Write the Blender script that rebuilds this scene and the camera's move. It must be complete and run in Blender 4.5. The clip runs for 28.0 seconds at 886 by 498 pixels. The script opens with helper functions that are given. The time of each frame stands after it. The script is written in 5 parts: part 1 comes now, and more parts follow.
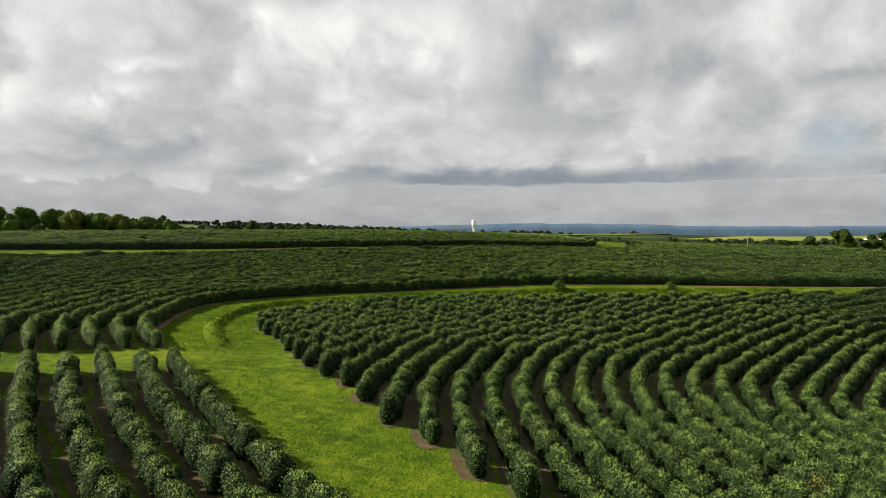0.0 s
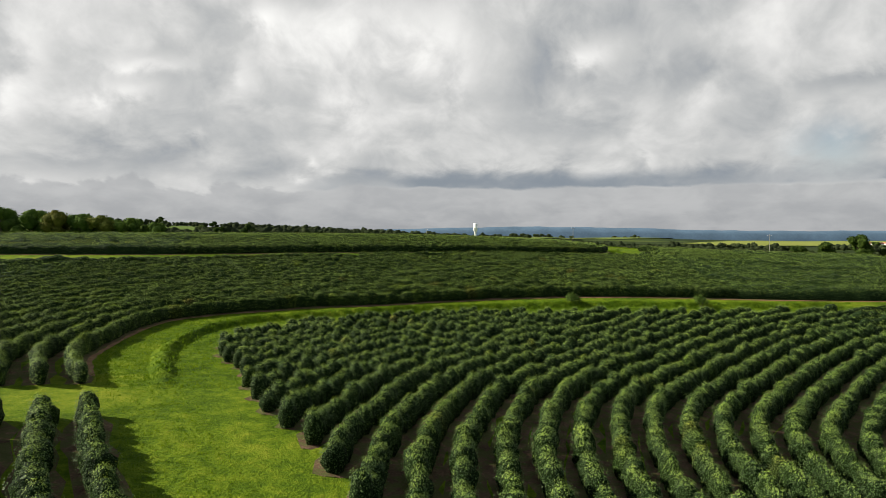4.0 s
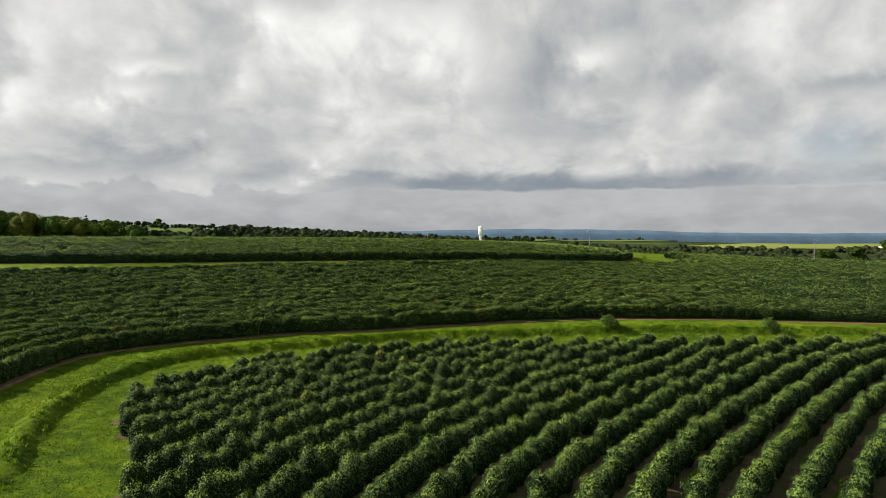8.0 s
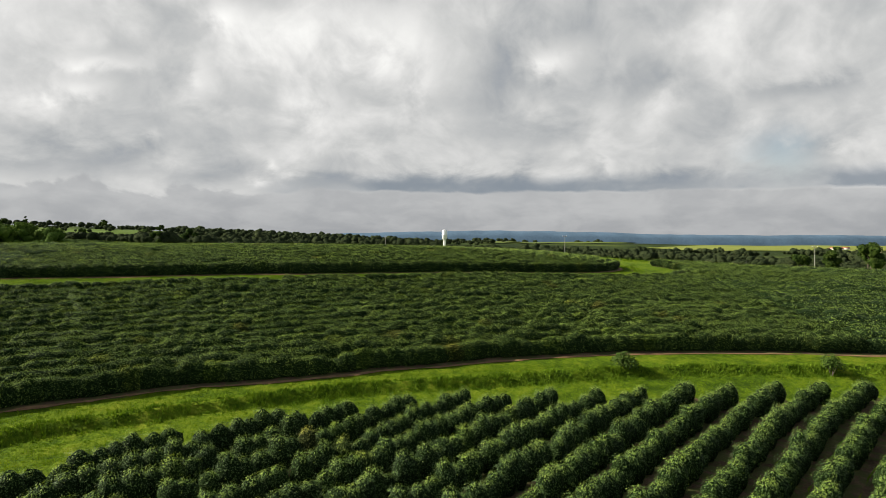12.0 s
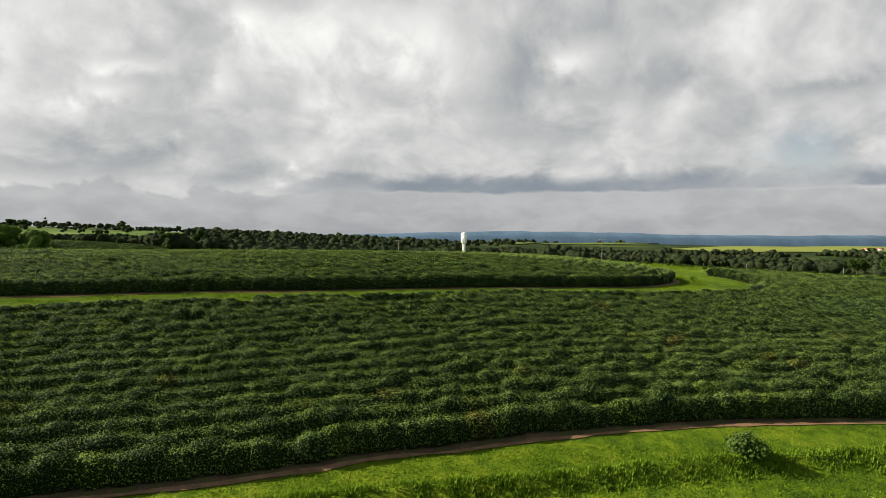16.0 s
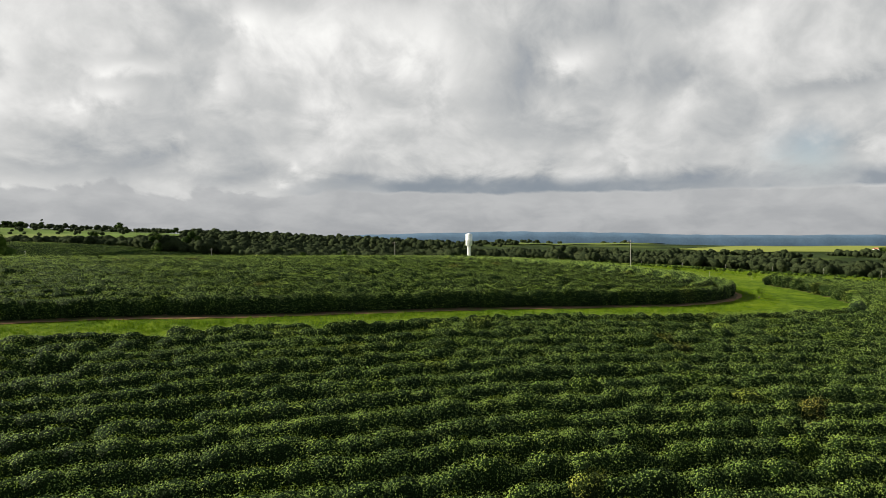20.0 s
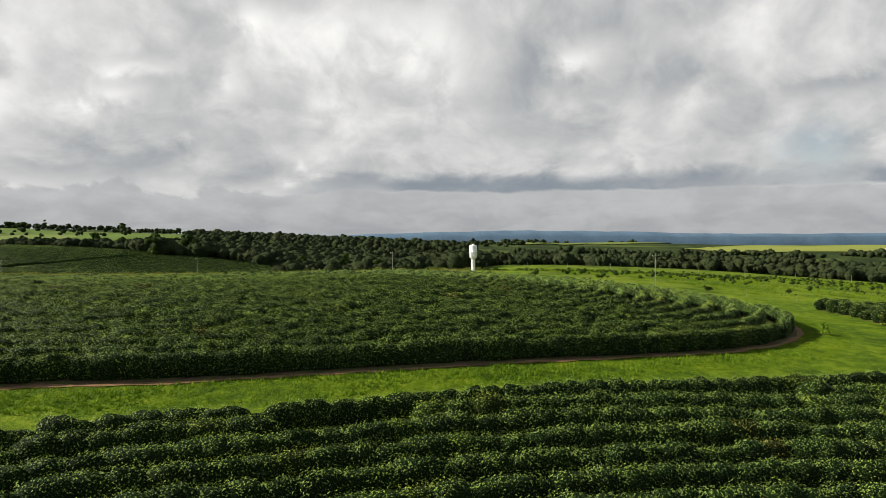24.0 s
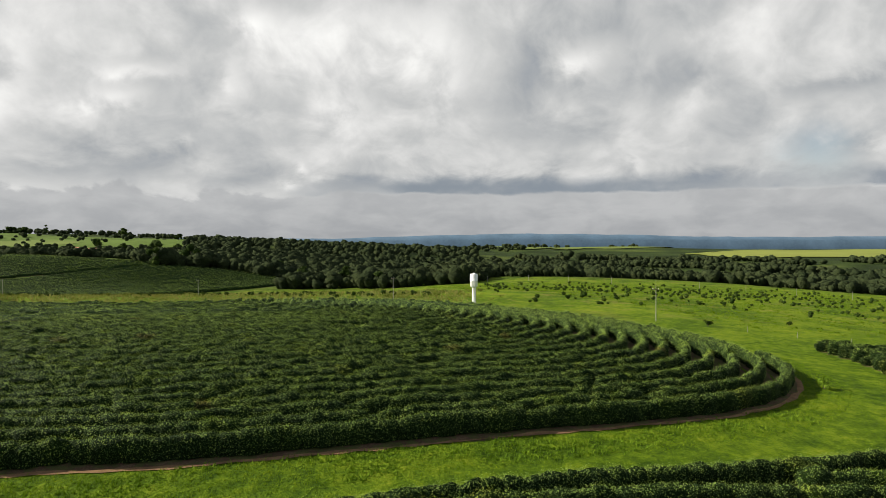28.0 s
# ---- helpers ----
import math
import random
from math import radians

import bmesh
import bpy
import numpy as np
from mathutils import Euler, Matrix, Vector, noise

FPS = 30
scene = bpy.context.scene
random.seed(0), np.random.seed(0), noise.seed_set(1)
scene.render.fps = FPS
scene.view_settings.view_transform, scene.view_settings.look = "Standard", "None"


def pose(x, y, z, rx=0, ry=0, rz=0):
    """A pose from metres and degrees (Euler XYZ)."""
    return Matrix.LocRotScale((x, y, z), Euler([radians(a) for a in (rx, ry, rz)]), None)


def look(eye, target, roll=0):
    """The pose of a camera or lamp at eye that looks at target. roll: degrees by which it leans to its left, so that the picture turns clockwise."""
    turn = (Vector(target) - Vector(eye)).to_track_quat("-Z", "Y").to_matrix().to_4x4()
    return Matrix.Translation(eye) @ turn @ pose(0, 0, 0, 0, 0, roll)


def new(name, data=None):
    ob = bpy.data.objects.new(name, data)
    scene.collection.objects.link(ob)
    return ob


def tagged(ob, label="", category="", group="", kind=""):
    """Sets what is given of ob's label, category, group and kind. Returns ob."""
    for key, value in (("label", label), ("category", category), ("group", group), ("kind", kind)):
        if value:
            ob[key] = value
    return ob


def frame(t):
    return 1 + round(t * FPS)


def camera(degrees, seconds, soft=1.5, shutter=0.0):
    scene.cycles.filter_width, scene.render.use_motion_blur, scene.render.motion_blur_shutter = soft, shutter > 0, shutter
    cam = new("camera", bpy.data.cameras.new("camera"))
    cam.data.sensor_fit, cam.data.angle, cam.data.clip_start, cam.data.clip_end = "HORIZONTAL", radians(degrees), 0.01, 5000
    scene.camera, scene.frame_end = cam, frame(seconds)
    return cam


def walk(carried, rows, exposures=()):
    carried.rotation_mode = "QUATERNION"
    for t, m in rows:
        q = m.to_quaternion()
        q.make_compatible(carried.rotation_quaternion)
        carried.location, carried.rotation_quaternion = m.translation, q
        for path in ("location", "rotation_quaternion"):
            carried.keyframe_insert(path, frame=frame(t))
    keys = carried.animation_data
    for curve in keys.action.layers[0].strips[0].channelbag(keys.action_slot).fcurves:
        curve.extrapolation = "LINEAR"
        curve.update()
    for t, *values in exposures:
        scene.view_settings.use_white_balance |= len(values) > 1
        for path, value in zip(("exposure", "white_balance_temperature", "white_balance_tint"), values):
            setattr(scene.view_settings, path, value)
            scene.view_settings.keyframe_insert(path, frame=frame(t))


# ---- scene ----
cam = camera(68.9, 28.0, soft=0.9)
PATH = [
    (0, pose(-0, 0, 16, 88.37, 0.19, 1.11)),
    (0.5, pose(0.04, 1.14, 16.02, 88.38, 0.14, 1.07)),
    (1, pose(0.08, 2.56, 16.05, 88.41, 0.11, 1.08)),
    (1.5, pose(0.12, 4.32, 16.1, 88.45, 0.06, 1.07)),
    (2, pose(0.16, 6.32, 16.16, 88.5, 0.05, 1.07)),
    (2.5, pose(0.16, 8.52, 16.22, 88.53, 0.01, 1.09)),
    (3, pose(0.12, 11.04, 16.3, 88.57, -0.04, 1.13)),
    (3.5, pose(0.03, 13.75, 16.4, 88.6, -0.09, 1.11)),
    (5.5, pose(-0.67, 27.41, 16.7, 88.67, -0.12, 1.2)),
    (6, pose(-0.7, 30.54, 16.81, 88.73, -0.11, 1.21)),
    (6.5, pose(-0.7, 33.7, 16.92, 88.77, -0.11, 1.24)),
    (7, pose(-0.72, 36.88, 17.02, 88.76, -0.12, 1.27)),
    (7.5, pose(-0.75, 40.08, 17.11, 88.78, -0.12, 1.29)),
    (8, pose(-0.82, 43.28, 17.21, 88.8, -0.13, 1.3)),
    (8.5, pose(-0.89, 46.5, 17.3, 88.84, -0.14, 1.29)),
    (9, pose(-1.01, 49.66, 17.42, 88.83, -0.13, 1.28)),
    (9.3, pose(-1.16, 51.65, 17.53, 88.83, -0.13, 1.28)),
    (9.4, pose(-1.21, 52.31, 17.57, 88.84, -0.13, 0.83)),
    (9.5, pose(-1.26, 52.97, 17.6, 88.86, -0.16, -2.07)),
    (9.6, pose(-1.31, 53.63, 17.64, 88.89, -0.19, -6.89)),
    (9.7, pose(-1.36, 54.3, 17.68, 88.89, -0.19, -6.89)),
    (10, pose(-1.5, 56.28, 17.79, 88.89, -0.19, -6.89)),
    (10.5, pose(-1.63, 59.66, 17.96, 88.87, -0.19, -6.99)),
    (11, pose(-1.67, 63.16, 18.12, 88.87, -0.18, -7.02)),
    (11.2, pose(-1.65, 64.59, 18.17, 88.87, -0.18, -7.02)),
    (11.3, pose(-1.65, 65.3, 18.19, 88.94, -0.16, -2.98)),
    (11.4, pose(-1.64, 66.02, 18.22, 88.95, -0.16, -2.27)),
    (11.5, pose(-1.63, 66.73, 18.24, 88.95, -0.16, -2.27)),
    (12, pose(-1.53, 70.29, 18.35, 88.95, -0.15, -2.28)),
    (12.5, pose(-1.39, 73.79, 18.44, 88.93, -0.15, -2.27)),
    (14.5, pose(-0.82, 86.82, 19.05, 88.98, -0.11, -0.65)),
    (15, pose(-0.69, 90.5, 19.18, 88.97, -0.12, -0.66)),
    (15.5, pose(-0.57, 94.17, 19.32, 88.97, -0.12, -0.63)),
    (16, pose(-0.46, 97.81, 19.44, 88.99, -0.11, -0.59)),
    (16.5, pose(-0.39, 101.4, 19.53, 88.99, -0.09, -0.56)),
    (17, pose(-0.33, 104.88, 19.56, 89.02, -0.06, -0.52)),
    (17.5, pose(-0.26, 108.34, 19.58, 89.03, -0.05, -0.49)),
    (18, pose(-0.2, 111.77, 19.58, 89.03, -0.04, -0.46)),
    (18.5, pose(-0.13, 115.21, 19.61, 89.02, -0.01, -0.43)),
    (19, pose(-0.06, 118.76, 19.67, 89.04, 0.02, -0.41)),
    (19.5, pose(-0.02, 122.37, 19.76, 89.05, 0.06, -0.4)),
    (20, pose(0, 126, 19.85, 89.04, 0.08, -0.37)),
    (20.5, pose(0.01, 129.56, 19.9, 89.02, 0.11, -0.31)),
    (21, pose(0.02, 133.13, 19.97, 89.04, 0.09, -0.29)),
    (21.5, pose(0.06, 136.56, 20.09, 89.14, 0.08, -0.2)),
    (23.5, pose(1.26, 144.59, 22.52, 88.98, 0.13, 0.1)),
    (24, pose(1.31, 144.67, 23.36, 88.92, 0.17, 0.15)),
    (24.5, pose(1.33, 144.68, 24.22, 88.94, 0.19, 0.16)),
    (25, pose(1.33, 144.65, 25.09, 88.98, 0.19, 0.18)),
    (25.5, pose(1.34, 144.65, 25.98, 89.01, 0.18, 0.19)),
    (26, pose(1.35, 144.64, 26.88, 89.03, 0.2, 0.21)),
    (26.5, pose(1.36, 144.63, 27.78, 89.06, 0.21, 0.22)),
    (27, pose(1.36, 144.63, 28.69, 89.09, 0.2, 0.23)),
    (27.5, pose(1.37, 144.64, 29.62, 89.11, 0.18, 0.23)),
    (28, pose(1.38, 144.63, 30.54, 89.11, 0.16, 0.23)),
]

walk(cam, PATH)
scene.view_settings.exposure = 1.42

# ---- sky and sun ----
SUN_DIR = Vector((-1.0, 0.14, 0.0)).normalized()
SUN_EL = radians(31)
sun = new("sun", bpy.data.lights.new("sun", "SUN"))
sun.data.energy, sun.data.angle, sun.data.color = 4.0, radians(0.6), (1.0, 0.93, 0.80)
to_sun = SUN_DIR * math.cos(SUN_EL) + Vector((0, 0, math.sin(SUN_EL)))
sun.matrix_world = look(to_sun * 400, (0, 0, 0))


class Nodes:
    """Short hand for node trees."""

    def __init__(self, tree):
        self.t = tree
        tree.nodes.clear()

    def add(self, kind, operation=None, data_type=None, blend_type=None, clamp=False):
        n = self.t.nodes.new(kind)
        if operation:
            n.operation = operation
        if data_type:
            n.data_type = data_type
        if blend_type:
            n.blend_type = blend_type
        if clamp:
            n.use_clamp = True
        return n

    def put(self, sock, v):
        if isinstance(v, bpy.types.NodeSocket):
            self.t.links.new(v, sock)
        elif v is not None:
            sock.default_value = v

    def math(self, op, a, b=None, c=None, clamp=False):
        n = self.add("ShaderNodeMath", operation=op, clamp=clamp)
        for i, v in enumerate((a, b, c)):
            self.put(n.inputs[i], v)
        return n.outputs[0]

    def noise(self, vec, scale, detail=4.0, rough=0.55, distort=0.0):
        n = self.add("ShaderNodeTexNoise")
        self.put(n.inputs["Vector"], vec)
        n.inputs["Scale"].default_value, n.inputs["Detail"].default_value = scale, detail
        n.inputs["Roughness"].default_value, n.inputs["Distortion"].default_value = rough, distort
        return n.outputs["Fac"]

    def ramp(self, fac, stops):
        n = self.add("ShaderNodeValToRGB")
        self.put(n.inputs[0], fac)
        e = n.color_ramp.elements
        while len(e) < len(stops):
            e.new(0.5)
        for el, (p, c) in zip(e, stops):
            el.position = p
            el.color = (*c, 1) if not isinstance(c, (int, float)) else (c, c, c, 1)
        return n.outputs[0]

    def mix(self, fac, a, b, kind="MIX"):
        n = self.add("ShaderNodeMix", data_type="RGBA", blend_type=kind)
        self.put(n.inputs[0], fac)
        self.put(n.inputs[6], a if isinstance(a, bpy.types.NodeSocket) else (*a, 1))
        self.put(n.inputs[7], b if isinstance(b, bpy.types.NodeSocket) else (*b, 1))
        return n.outputs[2]

    def remap(self, v, a, b, c=0.0, d=1.0, smooth=True):
        n = self.add("ShaderNodeMapRange")
        n.interpolation_type = "SMOOTHSTEP" if smooth else "LINEAR"
        self.put(n.inputs[0], v)
        for i, x in zip((1, 2, 3, 4), (a, b, c, d)):
            n.inputs[i].default_value = x
        return n.outputs[0]


def build_world():
    world = bpy.data.worlds.new("sky")
    scene.world = world
    world.use_nodes = True
    N = Nodes(world.node_tree)
    co = N.add("ShaderNodeTexCoord")
    sep = N.add("ShaderNodeSeparateXYZ")
    N.put(sep.inputs[0], co.outputs["Generated"])
    x, y, z = sep.outputs
    flat = N.math("SQRT", N.math("ADD", N.math("MULTIPLY", x, x), N.math("ADD", N.math("MULTIPLY", y, y), 1e-5)))
    el = N.math("DIVIDE", z, flat)  # tangent of the height above the horizon
    az = N.math("DIVIDE", x, N.math("MAXIMUM", N.math("ABSOLUTE", y), 0.15))
    el = N.math("MAXIMUM", el, -0.05)
    stretch = N.add("ShaderNodeCombineXYZ")
    N.put(stretch.inputs[0], N.math("DIVIDE", x, flat))
    N.put(stretch.inputs[1], N.math("DIVIDE", y, flat))
    N.put(stretch.inputs[2], N.math("MULTIPLY", N.math("LOGARITHM", N.math("ADD", el, 0.14), 2.718), 0.42))
    v = stretch.outputs[0]
    big = N.noise(v, 2.8, 3.0, 0.5, 0.1)
    mid = N.noise(v, 6.0, 7.0, 0.52, 0.5)
    fine = N.noise(v, 14.0, 8.0, 0.57, 0.45)
    # lit and dull sides of the billows
    shift = N.add("ShaderNodeVectorMath", operation="ADD")
    N.put(shift.inputs[0], v)
    shift.inputs[1].default_value = (-0.035, 0.0, 0.035)
    relief = N.math("SUBTRACT", mid, N.noise(shift.outputs[0], 6.0, 7.0, 0.52, 0.5))
    relief = N.math("ADD", N.math("MULTIPLY", relief, 0.42), N.math("MULTIPLY", N.math("SUBTRACT", fine, N.noise(shift.outputs[0], 14.0, 8.0, 0.57, 0.45)), 0.22))
    # the clouds' own shapes bend the masses below
    bend = N.math("ADD", N.math("MULTIPLY", N.math("SUBTRACT", mid, 0.5), 0.17), N.math("MULTIPLY", N.math("SUBTRACT", fine, 0.5), 0.07))
    rise = N.math("ADD", N.math("MULTIPLY", N.math("SUBTRACT", mid, 0.5), 0.060), N.math("MULTIPLY", N.math("SUBTRACT", fine, 0.5), 0.055))
    az = N.math("ADD", az, bend)
    ew = N.math("ADD", el, rise)
    tone = N.math("ADD", 0.235, N.math("MULTIPLY", N.remap(big, 0.25, 0.75), 0.12))
    tone = N.math("ADD", tone, N.math("MULTIPLY", N.remap(mid, 0.25, 0.75), 0.22))
    tone = N.math("ADD", tone, N.math("MULTIPLY", N.remap(fine, 0.25, 0.75), 0.16))
    tone = N.math("ADD", tone, relief)
    # bright and dull masses of cloud: place, height, half width, half height, strength
    bright = ((-0.047, 0.295, 0.096, 0.048, 0.4), (-0.2, 0.311, 0.114, 0.06, 0.18), (-0.287, 0.322, 0.035, 0.018, 0.28), (0.211, 0.27, 0.028, 0.021, 0.45), (-0.672, 0.227, 0.039, 0.044, 0.3),
              (-0.62, 0.285, 0.105, 0.045, 0.15), (-0.476, 0.238, 0.052, 0.011, 0.28), (-0.506, 0.199, 0.035, 0.016, 0.28), (-0.338, 0.235, 0.023, 0.027, 0.22), (-0.147, 0.197, 0.031, 0.03, 0.22),
              (-0.217, 0.107, 0.014, 0.014, 0.28), (0.01, 0.239, 0.022, 0.035, 0.18), (0.305, 0.115, 0.012, 0.015, 0.2), (-0.423, 0.135, 0.012, 0.008, 0.2),
              (-0.69, 0.168, 0.026, 0.029, 0.2))
    dull = ((0.154, 0.271, 0.066, 0.052, -0.28), (0.124, 0.211, 0.052, 0.043, -0.2), (0.185, 0.166, 0.096, 0.03, -0.18), (0.605, 0.201, 0.079, 0.013, -0.28), (0.474, 0.164, 0.052, 0.028, -0.18),
            (0.421, 0.131, 0.061, 0.02, -0.16), (0.386, 0.084, 0.061, 0.023, -0.32), (0.64, 0.116, 0.052, 0.013, -0.2), (0.01, 0.084, 0.271, 0.017, -0.34), (0.15, 0.072, 0.114, 0.014, -0.22),
            (-0.489, 0.108, 0.122, 0.022, -0.22), (-0.602, 0.092, 0.079, 0.015, -0.15), (-0.366, 0.159, 0.096, 0.033, -0.12), (0.351, 0.213, 0.044, 0.029, -0.15), (-0.095, 0.116, 0.061, 0.013, -0.12),
            (-0.62, 0.151, 0.061, 0.03, -0.1))
    for a, e, wa, we, k in bright + dull:
        da = N.math("POWER", N.math("DIVIDE", N.math("SUBTRACT", az, a), wa), 2.0)
        de = N.math("POWER", N.math("DIVIDE", N.math("SUBTRACT", ew, e), we), 2.0)
        g = N.math("MULTIPLY", N.math("EXPONENT", N.math("MULTIPLY", N.math("ADD", da, de), -1.0)), k)
        tone = N.math("ADD", tone, g)
    cloud = N.ramp(tone, [(0.0, (0.27, 0.30, 0.34)), (0.22, (0.40, 0.415, 0.425)), (0.48, (0.55, 0.555, 0.55)), (0.70, (0.71, 0.707, 0.695)), (0.97, (0.92, 0.915, 0.89))])
    # flat dull cloud bases over a paler even strip above the horizon
    wob = N.math("ADD", el, N.math("MULTIPLY", N.math("SUBTRACT", fine, 0.5), 0.018))
    wob = N.math("ADD", wob, N.math("MULTIPLY", N.math("SUBTRACT", mid, 0.5), N.remap(az, -0.08, -0.35, 0.0, 0.13)))
    low = N.remap(wob, 0.066, 0.073, 1.0, 0.0)
    shred = N.remap(N.math("ADD", N.math("MULTIPLY", mid, 0.5), N.math("MULTIPLY", fine, 0.5)), 0.38, 0.62)
    pale = N.math("ADD", N.math("MULTIPLY", shred, 0.5), N.remap(el, 0.0, 0.068, 0.0, 0.5))
    strip = N.mix(pale, (0.315, 0.325, 0.34), (0.475, 0.482, 0.485))
    cloud = N.mix(N.math("MULTIPLY", low, 0.88), cloud, strip)
    belly = N.math("MULTIPLY", N.remap(wob, 0.068, 0.073), N.remap(wob, 0.080, 0.102, 1.0, 0.0))
    belly = N.math("MULTIPLY", belly, N.math("MULTIPLY", N.remap(az, -0.25, -0.05), N.remap(mid, 0.38, 0.56, 0.35, 1.0)))
    cloud = N.mix(N.math("MULTIPLY", belly, 0.85), cloud, (0.215, 0.252, 0.295))
    # unseen sky overhead and behind, dimmed and blued to set the fill light
    cloud = N.mix(N.math("MULTIPLY", N.remap(el, 0.40, 1.1), 0.9), cloud, (0.31, 0.36, 0.43))
    cloud = N.mix(N.math("MULTIPLY", N.remap(N.math("DIVIDE", y, flat), 0.70, -0.20), 0.85), cloud, (0.34, 0.395, 0.47))
    sky = N.add("ShaderNodeTexSky")
    sky.sky_type, sky.sun_disc = "NISHITA", False
    sky.sun_elevation, sky.sun_rotation = SUN_EL, math.atan2(SUN_DIR.x, SUN_DIR.y)
    blue = N.add("ShaderNodeVectorMath", operation="SCALE")
    N.put(blue.inputs[0], sky.outputs[0])
    blue.inputs["Scale"].default_value = 0.10
    hole = N.math("POWER", N.math("DIVIDE", N.math("SUBTRACT", az, 0.57), 0.05), 2.0)
    hole = N.math("ADD", hole, N.math("POWER", N.math("DIVIDE", N.math("SUBTRACT", ew, 0.115), 0.03), 2.0))
    gap = N.math("EXPONENT", N.math("MULTIPLY", hole, -1.0))
    col = N.mix(N.math("MULTIPLY", gap, 0.5), cloud, blue.outputs[0])
    bg = N.add("ShaderNodeBackground")
    N.put(bg.inputs[0], col)
    bg.inputs[1].default_value = 0.405
    out = N.add("ShaderNodeOutputWorld")
    N.put(out.inputs[0], bg.outputs[0])


build_world()


# ---- materials ----
def material(name):
    m = bpy.data.materials.new(name)
    m.use_nodes = True
    N = Nodes(m.node_tree)
    out = N.add("ShaderNodeOutputMaterial")
    bsdf = N.add("ShaderNodeBsdfPrincipled")
    N.put(out.inputs[0], bsdf.outputs[0])
    return m, N, bsdf, out


def place(N):
    g = N.add("ShaderNodeNewGeometry")
    return g.outputs["Position"], g.outputs["Random Per Island"]


def bump(N, bsdf, height, strength, dist):
    b = N.add("ShaderNodeBump")
    b.inputs["Strength"].default_value, b.inputs["Distance"].default_value = strength, dist
    N.put(b.inputs["Height"], height)
    N.put(bsdf.inputs["Normal"], b.outputs[0])


def bush_tint(N, col):
    """Some plants are paler, some darker, a few have browned."""
    rnd = N.add("ShaderNodeObjectInfo").outputs["Random"]
    tint = N.ramp(rnd, [(0.0, (0.86, 0.87, 0.95)), (0.5, (1.0, 1.0, 1.0)), (0.94, (1.12, 1.11, 1.0)), (0.985, (1.35, 1.3, 0.9)), (0.998, (1.4, 1.1, 0.9)), (1.0, (1.4, 0.85, 0.9))])
    return N.mix(1.0, col, tint, "MULTIPLY")


def leaf_material(name, dark, mid, light, gloss=0.38, glow=0.25, spec=0.06):
    m, N, bsdf, out = material(name)
    pos, isl = place(N)
    spot = N.noise(pos, 0.35, 3.0)
    k = N.math("ADD", N.math("MULTIPLY", isl, 0.5), N.math("MULTIPLY", N.remap(spot, 0.3, 0.7), 0.5))
    col = N.ramp(k, [(0.0, dark), (0.5, mid), (0.93, light), (1.0, tuple(c * 1.25 for c in light))])
    col = bush_tint(N, col)
    N.put(bsdf.inputs["Base Color"], col)
    bsdf.inputs["Roughness"].default_value = gloss
    bsdf.inputs["Specular IOR Level"].default_value = spec
    tr = N.add("ShaderNodeBsdfTranslucent")
    N.put(tr.inputs[0], N.mix(1.0, col, (1.0, 1.0, 0.35), "MULTIPLY"))
    mx = N.add("ShaderNodeMixShader")
    mx.inputs[0].default_value = glow
    N.put(mx.inputs[1], bsdf.outputs[0])
    N.put(mx.inputs[2], tr.outputs[0])
    N.put(out.inputs[0], mx.outputs[0])
    return m


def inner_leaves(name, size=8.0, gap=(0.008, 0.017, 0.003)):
    """The closed leaf mass under the outer leaves: small overlapping leaves, shade painted dark into their gaps."""
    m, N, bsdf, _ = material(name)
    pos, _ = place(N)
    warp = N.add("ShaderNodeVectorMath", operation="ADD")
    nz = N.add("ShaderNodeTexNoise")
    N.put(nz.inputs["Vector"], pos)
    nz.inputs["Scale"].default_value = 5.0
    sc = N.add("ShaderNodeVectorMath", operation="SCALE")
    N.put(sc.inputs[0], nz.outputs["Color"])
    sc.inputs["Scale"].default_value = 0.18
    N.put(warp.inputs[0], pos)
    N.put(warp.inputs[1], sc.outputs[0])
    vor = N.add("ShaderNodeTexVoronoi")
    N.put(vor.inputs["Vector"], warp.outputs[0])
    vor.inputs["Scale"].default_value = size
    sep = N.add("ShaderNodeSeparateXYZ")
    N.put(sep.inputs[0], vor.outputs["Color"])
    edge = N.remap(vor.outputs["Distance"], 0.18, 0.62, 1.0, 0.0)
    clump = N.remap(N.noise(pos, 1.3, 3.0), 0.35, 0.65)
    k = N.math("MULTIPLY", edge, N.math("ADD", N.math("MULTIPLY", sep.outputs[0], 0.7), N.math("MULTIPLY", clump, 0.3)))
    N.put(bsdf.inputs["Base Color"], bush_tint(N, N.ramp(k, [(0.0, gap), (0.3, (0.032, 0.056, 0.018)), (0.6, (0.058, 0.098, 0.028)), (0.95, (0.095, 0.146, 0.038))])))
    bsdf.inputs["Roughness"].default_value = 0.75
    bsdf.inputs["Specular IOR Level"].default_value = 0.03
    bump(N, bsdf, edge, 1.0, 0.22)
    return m


